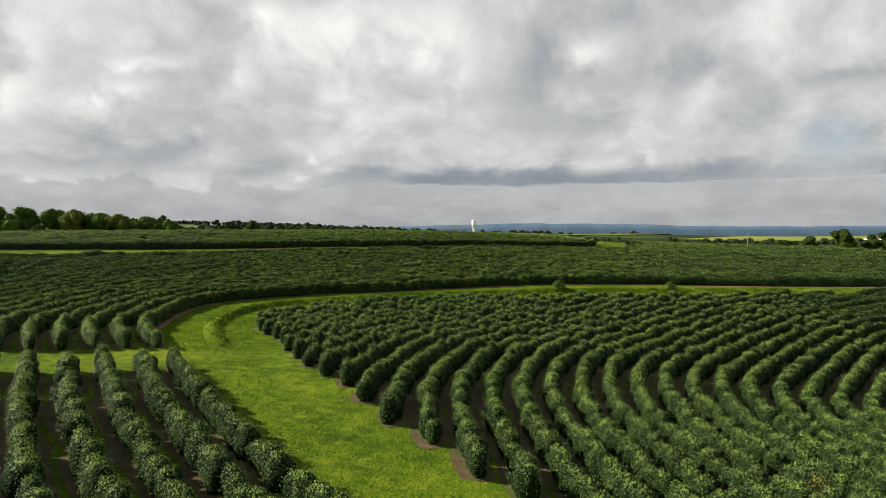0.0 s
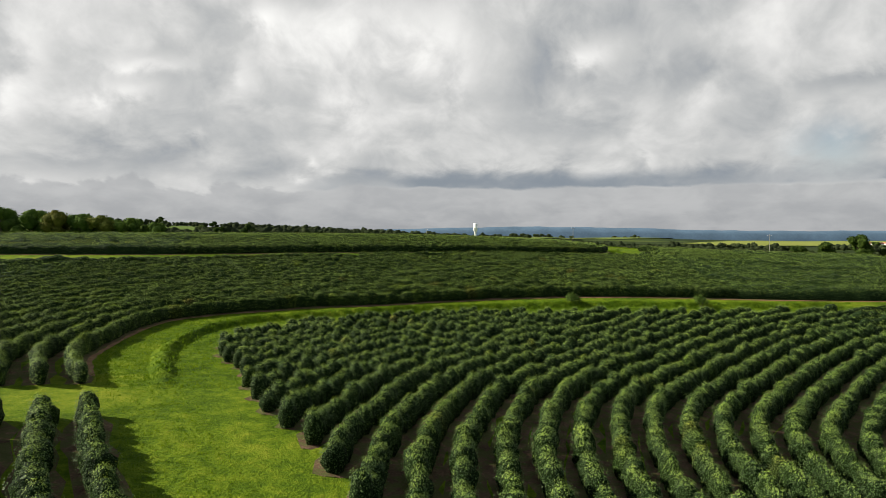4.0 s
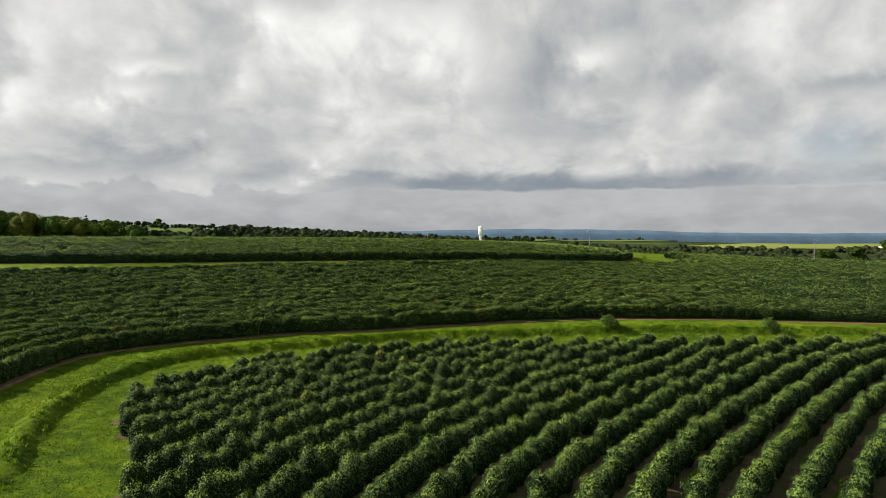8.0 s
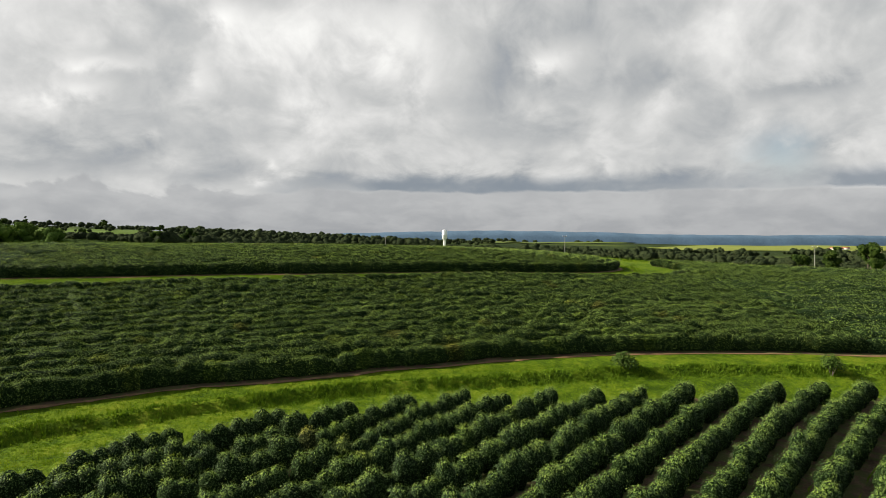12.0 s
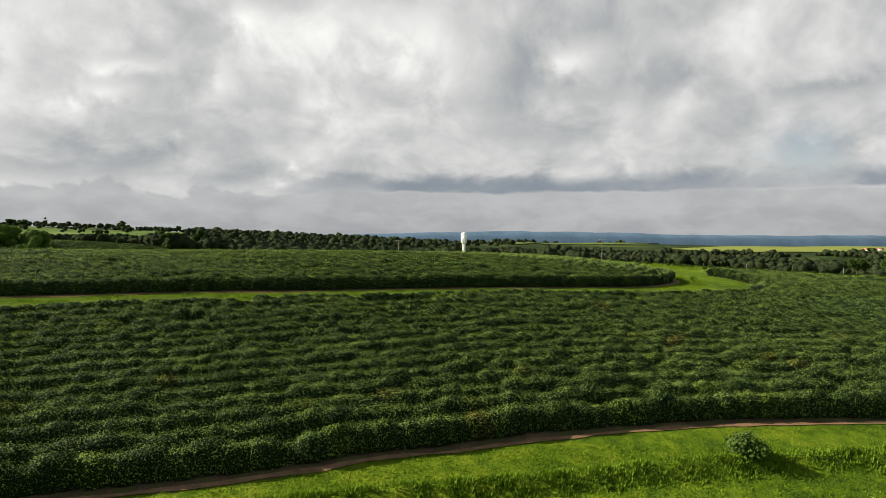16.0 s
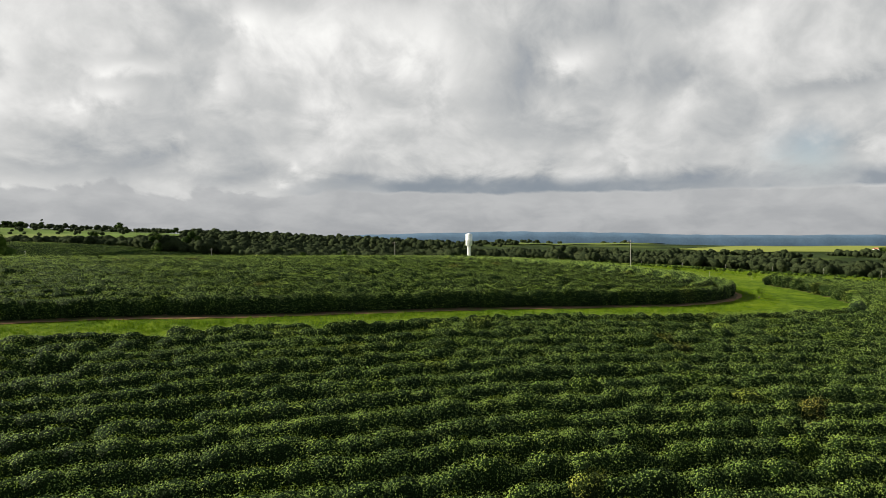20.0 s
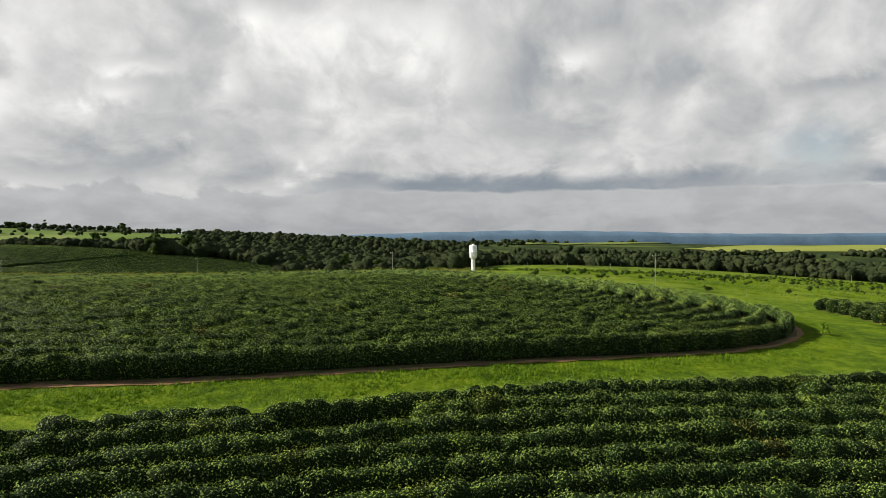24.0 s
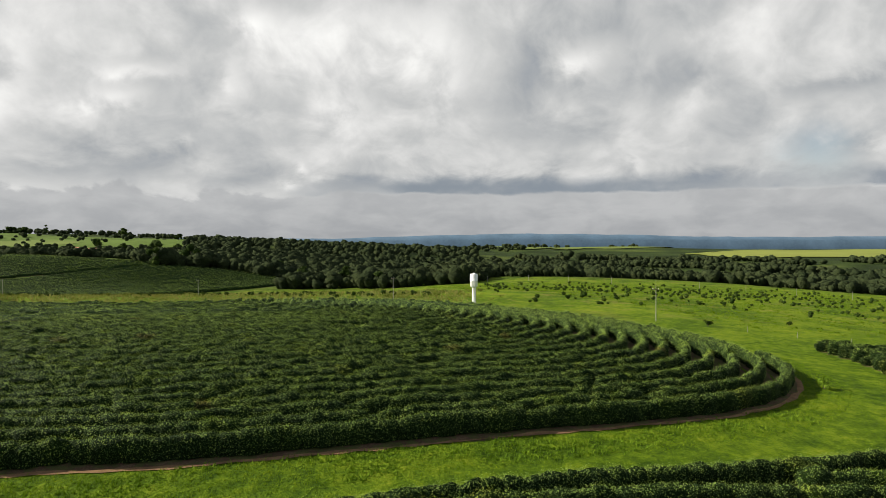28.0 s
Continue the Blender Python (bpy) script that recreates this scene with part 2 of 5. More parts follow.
def plain(name, color, rough=0.7, metal=0.0, vary=0.25, scale=3.0, relief=0.0):
    m, N, bsdf, _ = material(name)
    pos, _ = place(N)
    n = N.noise(pos, scale, 5.0)
    f = N.noise(pos, scale * 9, 3.0)
    k = N.math("ADD", N.math("MULTIPLY", n, 0.65), N.math("MULTIPLY", f, 0.35))
    lo = tuple(c * (1 - vary) for c in color)
    hi = tuple(min(c * (1 + vary), 0.95) for c in color)
    N.put(bsdf.inputs["Base Color"], N.ramp(k, [(0.3, lo), (0.7, hi)]))
    bsdf.inputs["Roughness"].default_value, bsdf.inputs["Metallic"].default_value = rough, metal
    bsdf.inputs["Specular IOR Level"].default_value = 0.03 if rough > 0.9 else 0.4
    if relief:
        bump(N, bsdf, f, 0.6, relief)
    return m


def grass_material():
    m, N, bsdf, _ = material("mown_grass")
    pos, _ = place(N)
    a = N.noise(pos, 0.045, 4.0, 0.55, 0.4)
    b = N.noise(pos, 0.7, 6.0, 0.65)
    c = N.noise(pos, 3.6, 4.0, 0.7)
    d = N.noise(pos, 0.17, 4.0, 0.6, 0.6)
    k = N.math("ADD", N.math("MULTIPLY", a, 0.34), N.math("ADD", N.math("MULTIPLY", b, 0.36), N.math("MULTIPLY", c, 0.24)))
    k = N.math("ADD", k, N.math("MULTIPLY", N.math("SUBTRACT", d, 0.5), 0.26))
    k = N.math("ADD", k, 0.025)
    col = N.ramp(k, [(0.39, (0.030, 0.060, 0.005)), (0.47, (0.066, 0.112, 0.006)), (0.53, (0.105, 0.155, 0.008)), (0.61, (0.172, 0.205, 0.016))])
    # the open pasture has dry streaks; far land turns to dull pasture and scrub
    sep = N.add("ShaderNodeSeparateXYZ")
    N.put(sep.inputs[0], pos)
    dry = N.math("MULTIPLY", N.remap(N.noise(pos, 0.11, 5.0, 0.65, 0.8), 0.53, 0.66), N.remap(sep.outputs[1], 280.0, 330.0))
    col = N.mix(N.math("MULTIPLY", dry, 0.6), col, (0.17, 0.145, 0.045))
    far = N.remap(sep.outputs[1], 560.0, 690.0)
    patch = N.noise(pos, 0.006, 2.0, 0.4, 0.8)
    wild = N.ramp(patch, [(0.36, (0.016, 0.025, 0.008)), (0.47, (0.022, 0.034, 0.010)), (0.56, (0.032, 0.048, 0.012)), (0.70, (0.06, 0.078, 0.018))])
    N.put(bsdf.inputs["Base Color"], N.mix(far, col, wild))
    bsdf.inputs["Roughness"].default_value = 0.9
    bsdf.inputs["Specular IOR Level"].default_value = 0.03
    bump(N, bsdf, N.math("ADD", N.math("MULTIPLY", b, 1.2), c), 1.0, 0.42)
    return m


def soil_material():
    m, N, bsdf, _ = material("red_soil")
    pos, _ = place(N)
    a = N.noise(pos, 0.5, 5.0)
    b = N.noise(pos, 6.0, 5.0, 0.65)
    k = N.math("ADD", N.math("MULTIPLY", a, 0.5), N.math("MULTIPLY", b, 0.5))
    col = N.ramp(k, [(0.35, (0.050, 0.033, 0.020)), (0.5, (0.090, 0.059, 0.036)), (0.62, (0.150, 0.098, 0.060))])
    weed = N.remap(N.noise(pos, 0.9, 5.0, 0.6), 0.42, 0.56)
    N.put(bsdf.inputs["Base Color"], N.mix(N.math("MULTIPLY", weed, 0.6), col, (0.06, 0.085, 0.02)))
    bsdf.inputs["Roughness"].default_value = 0.95
    bsdf.inputs["Specular IOR Level"].default_value = 0.03
    bump(N, bsdf, b, 0.8, 0.12)
    return m


def crown_material():
    """Massed leaves of far crowns, the shade between the sprays painted in as dark noise."""
    m, N, bsdf, _ = material("wood_crowns")
    pos, isl = place(N)
    a = N.noise(pos, 0.55, 4.0, 0.6)
    b = N.noise(pos, 1.7, 3.0, 0.6)
    grove = N.noise(pos, 0.02, 3.0)
    k = N.math("ADD", N.math("MULTIPLY", a, 0.55), N.math("MULTIPLY", b, 0.45))
    k = N.math("ADD", k, N.math("MULTIPLY", N.math("SUBTRACT", isl, 0.5), 0.10))
    k = N.math("ADD", k, N.math("MULTIPLY", N.math("SUBTRACT", grove, 0.5), 0.20))
    N.put(bsdf.inputs["Base Color"], N.ramp(k, [(0.34, (0.015, 0.022, 0.011)), (0.45, (0.025, 0.035, 0.015)), (0.55, (0.036, 0.047, 0.019)), (0.68, (0.064, 0.074, 0.029))]))
    bsdf.inputs["Roughness"].default_value = 0.95
    bsdf.inputs["Specular IOR Level"].default_value = 0.02
    bump(N, bsdf, k, 1.0, 3.0)
    return m


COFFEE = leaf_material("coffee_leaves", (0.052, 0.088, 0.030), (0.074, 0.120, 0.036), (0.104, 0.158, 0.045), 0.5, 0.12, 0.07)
# young leaves, made lighter still to paint sun on the bush tops
LIT_YOUNG = leaf_material("lit_young_coffee_leaves", (0.136, 0.200, 0.042), (0.190, 0.270, 0.056), (0.245, 0.325, 0.070), 0.55, 0.18, 0.05)
# dark gap colours stand for the shade deep among the leaves
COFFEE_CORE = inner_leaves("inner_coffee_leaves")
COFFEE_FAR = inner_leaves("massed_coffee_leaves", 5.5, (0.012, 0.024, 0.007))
TREE = leaf_material("tree_leaves", (0.014, 0.026, 0.006), (0.026, 0.046, 0.009), (0.058, 0.082, 0.017), 0.8, 0.12, 0.02)
WOOD = crown_material()
GROVE = leaf_material("grove_leaves", (0.026, 0.050, 0.010), (0.052, 0.090, 0.016), (0.098, 0.145, 0.030), 0.8, 0.12, 0.02)
WEED = leaf_material("weed_leaves", (0.06, 0.115, 0.005), (0.115, 0.185, 0.008), (0.18, 0.24, 0.014), 0.7, 0.3, 0.03)
RANK = leaf_material("rank_grass", (0.050, 0.098, 0.008), (0.098, 0.166, 0.012), (0.155, 0.230, 0.020), 0.8, 0.2, 0.02)
OLIVE = leaf_material("olive_weeds", (0.06, 0.08, 0.018), (0.11, 0.13, 0.03), (0.19, 0.19, 0.06), 0.8, 0.2, 0.02)
DRY = leaf_material("dry_grass", (0.12, 0.14, 0.03), (0.2, 0.2, 0.06), (0.30, 0.27, 0.11), 0.7)
BARK = plain("bark", (0.09, 0.07, 0.05), 0.9, scale=6, relief=0.05)
GRASS = grass_material()
SOIL = soil_material()
EARTH = plain("bare_earth", (0.175, 0.105, 0.055), 0.95, vary=0.45, scale=0.9, relief=0.05)
WHITE = plain("white_tank_paint", (0.80, 0.80, 0.78), 0.45, vary=0.05, scale=0.8)
CONCRETE = plain("pole_concrete", (0.24, 0.23, 0.20), 0.85, vary=0.15, scale=2.0)
WIRE = plain("wire", (0.10, 0.10, 0.10), 0.5, 0.8)
WALL = plain("whitewash", (0.72, 0.69, 0.64), 0.85, vary=0.1)
TILE = plain("clay_roof_tiles", (0.33, 0.13, 0.07), 0.85, vary=0.25, scale=2.0)
# the blue base colour puts the haze of distance into the hills
HILL = plain("hazy_wooded_hills", (0.075, 0.118, 0.165), 1.0, vary=0.22, scale=0.006)
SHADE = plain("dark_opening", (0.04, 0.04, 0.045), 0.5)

# ---- the land ----
RNG = np.random.default_rng(7)


def smooth01(t):
    t = np.clip(t, 0, 1)
    return t * t * (3 - 2 * t)


SWELL_X = np.arange(-200, 241, 70)
SWELL_Y = np.arange(0, 581, 64)
SWELLS = np.array([
    [0, 0.2, 0.7, 2.7, 2.5, 2.5, 1.5, -0.8, -0.2, 0.9],
    [-0.8, -0.8, -0.9, 2.2, 2.7, 0.5, 1.6, 0, 0.2, 1],
    [-3.6, 0.4, -4, 2.5, 3.5, -0.4, 2.1, -0.3, 1.3, -0.6],
    [-4.5, -1.5, -4.4, 1.7, 3, 1.7, 2, -0.2, 1.4, 0.3],
    [-7.1, -7.8, -1.5, -0.8, 0.2, 1.8, 0.6, 0, 0.9, 1.4],
    [-7.4, -5.4, -2.8, 2.3, 0.4, -2.4, -1.1, -0.9, -1.1, -0.5],
    [-2.4, -3, -3.3, -2.9, -2.1, -0.7, -1.6, -1.8, -1.3, -0.6],
])
# the slopes across the dip
HILL_X = np.arange(-720, 181, 150)
HILL_Y = np.arange(480, 1241, 126)
HILLS = np.array([
    [-0.1, 0.1, 0.5, 0.8, 2.7, 9.5, -0.6],
    [-3, 1.1, 12.1, 9.2, 8.6, 9.7, -11.9],
    [4.6, -17.3, 19.9, 9.8, -2.6, 9.9, -7.5],
    [2.5, -11.9, 16.1, 8.6, 7.2, 4, -7.4],
    [-1.5, -6.1, -2.8, 7.3, 3.3, -0.3, -3.8],
    [1.4, -3.4, 11.5, 4.9, -2.8, -0.6, -0.8],
    [-0.4, 0.1, -0.7, -1.2, -2.3, -0.1, -8],
])
# the broad farm hill and the wooded ridge behind
BROAD_X, BROAD_Y = (-1500, -1050, -600, -150), (1350, 1850)
BROAD = np.array([
    [58.4, 9.7],
    [-8.2, 49.7],
    [31.3, 15.9],
    [13.3, 6.9],
])


def ground_z(x, y):
    """Height of the land: a broad valley and hills, and gentle swells under the plantation."""
    x, y = np.asarray(x, float), np.asarray(y, float)
    z = 7 - 14 * smooth01((x - 150) / 250) * (1 - smooth01((y - 600) / 300)) - 7 * smooth01((y - 380) / 240) - 24 * smooth01((y - 600) / 220) + 10 * smooth01((y - 1000) / 400) + 5 * smooth01((y - 1500) / 800) - 55 * smooth01((y - 2400) / 900)
    z = z + 13 * np.exp(-((x - 190) / 260) ** 2 - ((y - 2050) / 220) ** 2) + 10 * np.exp(-((x - 620) / 320) ** 2 - ((y - 2350) / 200) ** 2)
    for i, a in enumerate(BROAD_X):
        for j, b in enumerate(BROAD_Y):
            z = z + BROAD[i, j] * np.exp(-((x - a) / 400.0) ** 2 - ((y - b) / 400.0) ** 2)
    z = z + 4.5 * np.exp(-((x + 215) / 75) ** 2 - ((y - 735) / 60) ** 2)
    for i, a in enumerate(HILL_X):
        gx = np.exp(-((x - a) / 135.0) ** 2)
        for j, b in enumerate(HILL_Y):
            z = z + HILLS[i, j] * gx * np.exp(-((y - b) / 135.0) ** 2)
    for i, a in enumerate(SWELL_X):
        gx = np.exp(-((x - a) / 66.0) ** 2)
        for j, b in enumerate(SWELL_Y):
            z = z + SWELLS[i, j] * gx * np.exp(-((y - b) / 66.0) ** 2)
    return z


def mesh_object(name, verts, faces, mat, parent=None, smooth=False):
    """faces: an (n, 3) or (n, 4) array, or a list of such arrays."""
    me = bpy.data.meshes.new(name)
    groups = faces if isinstance(faces, list) else [faces]
    groups = [np.asarray(g, np.int32) for g in groups if len(g)]
    verts = np.asarray(verts, np.float32)
    idx = np.concatenate([g.ravel() for g in groups])
    tot = np.concatenate([np.full(len(g), g.shape[1], np.int32) for g in groups])
    start = np.concatenate([[0], np.cumsum(tot)[:-1]]).astype(np.int32)
    me.vertices.add(len(verts))
    me.vertices.foreach_set("co", verts.ravel())
    me.loops.add(len(idx))
    me.loops.foreach_set("vertex_index", idx)
    me.polygons.add(len(tot))
    me.polygons.foreach_set("loop_start", start)
    me.polygons.foreach_set("loop_total", tot)
    mats = mat if isinstance(mat, list) else [mat]
    for m in mats:
        me.materials.append(m)
    if len(mats) > 1:
        me.polygons.foreach_set("material_index", np.concatenate([np.full(len(g), min(i, len(mats) - 1), np.int32) for i, g in enumerate(groups)]))
    if smooth:
        me.polygons.foreach_set("use_smooth", np.ones(len(tot), bool))
    me.update(calc_edges=True)
    ob = new(name, me)
    if parent is not None:
        ob.parent = parent
    return ob


def grid_faces(nu, nv, wrap=False):
    i = np.arange(nu - 1)[:, None]
    j = np.arange(nv if wrap else nv - 1)[None]
    k = (j + 1) % nv
    return np.stack([i * nv + j, i * nv + k, (i + 1) * nv + k, (i + 1) * nv + j], -1).reshape(-1, 4)


def spread(lo, hi, step, out_lo, out_hi, growth=1.12):
    mid = list(np.arange(lo, hi + step, step))
    d, a = step, mid[-1]
    while a < out_hi:
        d *= growth
        a += d
        mid.append(a)
    d, a, pre = step, mid[0], []
    while a > out_lo:
        d *= growth
        a -= d
        pre.append(a)
    return np.array(pre[::-1] + mid)


def build_ground():
    gx = spread(-110, 130, 2.5, -4600, 4600)
    gy = spread(0, 360, 2.5, -900, 4700)
    X, Y = np.meshgrid(gx, gy, indexing="ij")
    Z = ground_z(X, Y)
    ob = mesh_object("ground", np.stack([X, Y, Z], -1).reshape(-1, 3), grid_faces(len(gx), len(gy)), GRASS, smooth=True)
    tagged(ob, "bright green mown grass rolling away to far pasture", "ground", kind="structure")


build_ground()

# ---- plan of the rows ----
PITCH = 2.9


def spline(points, step=0.6):
    """A smooth line through the points, sampled evenly."""
    p = np.array(points, float)
    q = np.vstack([2 * p[0] - p[1], p, 2 * p[-1] - p[-2]])
    out = []
    for a, b, c, d in zip(q[:-3], q[1:-2], q[2:-1], q[3:]):
        t = np.linspace(0, 1, max(int(np.linalg.norm(c - b) / 0.4), 2), endpoint=False)[:, None]
        out.append(0.5 * (2 * b + (c - a) * t + (2 * a - 5 * b + 4 * c - d) * t**2 + (3 * b - a - 3 * c + d) * t**3))
    out = np.vstack(out + [p[-1:]])
    return even(out, step)


def even(p, step):
    s = np.r_[0, np.cumsum(np.linalg.norm(np.diff(p, axis=0), axis=1))]
    t = np.arange(0, s[-1], step)
    return np.stack([np.interp(t, s, p[:, k]) for k in range(p.shape[1])], -1)


def shifted(base, d):
    """The line beside base at distance d, to its left, with loops cut out."""
    g = np.gradient(base, axis=0)
    g /= np.linalg.norm(g, axis=1)[:, None] + 1e-9
    d = np.broadcast_to(np.asarray(d, float), len(base))
    p = base + d[:, None] * np.stack([-g[:, 1], g[:, 0]], -1)
    keep = np.ones(len(p), bool)
    for i in range(0, len(p), 200):
        dd = np.hypot(p[i:i + 200, None, 0] - base[None, ::3, 0], p[i:i + 200, None, 1] - base[None, ::3, 1]).min(1)
        keep[i:i + 200] = dd > 0.93 * np.abs(d[i:i + 200]) - 0.5
    return p, keep


def inside(p, poly):
    x, y = p[:, 0], p[:, 1]
    c = np.zeros(len(p), bool)
    for (x1, y1), (x2, y2) in zip(poly, np.roll(poly, -1, axis=0)):
        c ^= ((y1 > y) != (y2 > y)) & (x < (x2 - x1) * (y - y1) / (y2 - y1 + 1e-12) + x1)
    return c


def runs(p, keep, shortest=4.0):
    out, i = [], 0
    while i < len(p):
        if keep[i]:
            j = i
            while j + 1 < len(p) and keep[j + 1] and np.linalg.norm(p[j + 1] - p[j]) < 9:
                j += 1
            if j > i + 3:
                q = even(p[i:j + 1], 0.6)
                if len(q) * 0.6 > shortest:
                    out.append(q)
            i = j + 1
        else:
            i += 1
    return out


# first row along the outer side of the curved grass road
OUTER = spline([(6, 20), (-1, 29.5), (-6.6, 36.5), (-14, 45), (-24, 59), (-31.5, 71), (-39.5, 83), (-45, 92), (-47.6, 101), (-48.9, 108), (-49.8, 115),
                (-48.9, 124), (-44.2, 130), (-39, 134.1), (-34.6, 136.5), (-29.7, 139.4), (-24.3, 141.7), (-18.4, 143.4), (-12, 145.7), (-5.2, 148.4), (0.7, 150), (8.7, 152.7),
                (17.8, 154.6), (27.6, 156.1), (46, 156.7), (72, 155), (95, 153.5), (170, 148)])
# far edge of the middle field, along the second grass road
ROAD2_NEAR = spline([(-230, 140), (-150, 152), (-90, 170), (-49, 182), (-30, 187.6), (-12, 192.2), (2, 196.6), (14, 199.6), (30, 203), (44, 207.2), (54, 213), (62, 224), (65.5, 238), (67, 253), (68, 266),
                     (90, 261), (120, 243), (180, 215)])
# front of the upper field: along the road, round its tip and back
UPPER = spline([(-230, 168), (-150, 178), (-90, 188), (-60, 193.5), (-36, 199.5), (-22, 202), (-8, 206), (6, 210.5), (20, 215), (32, 219.5), (41, 225), (47.5, 232), (51, 240), (51.5, 250), (48, 263), (41, 281), (28, 313)])
UPPER_BACK = spline([(54, 236), (52.5, 250), (47, 262), (40, 273), (28, 287), (9, 304), (-15, 325), (-45, 338), (-80, 338), (-115, 331), (-230, 326)])
# one row of the lower field and that field's outline
LOWER = spline([(27, 8), (19, 22), (14.5, 36), (12.2, 48), (11.2, 58), (11.2, 66), (12.4, 74), (14.8, 83), (18.6, 91), (24.5, 99.5), (31.5, 108), (38.5, 116), (46, 123.5), (54, 130), (64, 136), (76, 141), (95, 147)])
LOWER_EDGE = spline([(24, 10), (14, 30), (4.6, 43.6), (1.7, 46.6), (-2.3, 52), (-5.7, 56.5), (-9.3, 63), (-12.3, 68), (-16.9, 75), (-20, 80), (-23.4, 86.6), (-27.8, 94.5), (-31.8, 101), (-32.4, 104.5), (-30.6, 109.2), (-28.5, 113.7),
                     (-25.9, 119.4), (-21.8, 124.1), (-16, 128.8), (-9.8, 131.9), (-4.7, 133.5), (4.7, 136), (14.4, 136.7), (27, 139), (48, 139.6), (70, 141), (130, 141)])
BERM = spline([(-31.3, 82), (-32.4, 87), (-35.6, 94), (-38.2, 101), (-39.3, 107), (-39.8, 114), (-38.6, 120), (-35.6, 125.6), (-31, 129), (-26.7, 131.4), (-22.4, 134.2), (-16.9, 136.5),
               (-11.3, 139.1), (-4.8, 141), (2, 142.5), (8, 143.6), (17, 145.8), (31, 148), (48, 148.2), (80, 148)])


def plan_rows():
    fields = {"middle": [], "upper": [], "lower": []}
    edge_row, ok = shifted(ROAD2_NEAR[(ROAD2_NEAR[:, 0] < 70) & (ROAD2_NEAR[:, 1] < 226)], -1.5)
    for r in runs(edge_row, ok & (edge_row[:, 0] > -125)):
        fields["middle"].append((-1, r))
    far_edge, ok = shifted(ROAD2_NEAR, -3.4)
    area = np.vstack([far_edge[ok], [(180, 100)], [(-60, -10)], [(-230, -10)]])
    left = np.array([-14.0, -6.0])
    left /= np.linalg.norm(left)
    # the rows stand wider apart before the bend than past it
    pitch = PITCH + 0.5 * (1 - smooth01((np.arange(len(OUTER)) * 0.6 - 115) / 40))
    for k in range(0, 58):
        p, keep = shifted(OUTER, k * pitch)
        keep &= inside(p, area)
        d = (p - np.array([-36.0, 76.5]))
        along, across = d @ left, np.abs(d @ np.array([left[1], -left[0]]))
        keep &= ~((across < 5.2) & (along > -12) & (along < 60))
        keep &= (p[:, 0] > -125) & (p[:, 0] < 135)
        for r in runs(p, keep):
            fields["middle"].append((k, r))
    area = np.vstack([UPPER[UPPER[:, 1] < 243], UPPER_BACK])
    for k in range(0, 75):
        p = UPPER + np.array((-2.73, 2.2)) * k
        keep = (inside(p, area) | (k == 0)) & (p[:, 0] > -170)
        if k == 0:
            keep &= p[:, 1] < 250
        for r in runs(p, keep):
            fields["upper"].append((k, r))
    area = np.vstack([LOWER_EDGE, [(130, 8)]])
    for k in range(-22, 26):
        p, keep = shifted(LOWER, k * 3.15 + 1.1)
        keep &= inside(p, area)
        keep &= p[:, 0] < 105
        for r in runs(p, keep):
            fields["lower"].append((k, r))
    return fields


FIELDS = plan_rows()
# another coffee field across the dip, and one behind it
VALLEY = spline([(-420, 540), (-340, 548), (-286, 560), (-234, 574), (-190, 590), (-158, 617), (-140, 650), (-131, 690), (-130, 730)], 1.2)
VALLEY_EDGE = [(-420, 530), (-286, 548), (-150, 560), (-100, 690), (-137, 722), (-196, 724), (-260, 714), (-279, 690), (-318, 655), (-345, 640), (-420, 625)]
BEHIND = spline([(-440, 640), (-345, 654), (-318, 669), (-284, 699), (-262, 722), (-256, 745)], 1.2)
BEHIND_EDGE = [(-440, 637), (-345, 652), (-318, 667), (-280, 697), (-250, 722), (-262, 732), (-335, 748), (-432, 772)]
FIELDS["valley"] = []
for base, edge, rows, step in ((VALLEY, VALLEY_EDGE, 50, (-4.9, 2.85)), (BEHIND, BEHIND_EDGE, 34, (-4.0, 3.55))):
    for k in range(rows):
        p = base + np.array(step) * k
        for r in runs(p, inside(p, np.array(edge)) & (p[:, 0] > -425)):
            FIELDS["valley"].append((k, r))


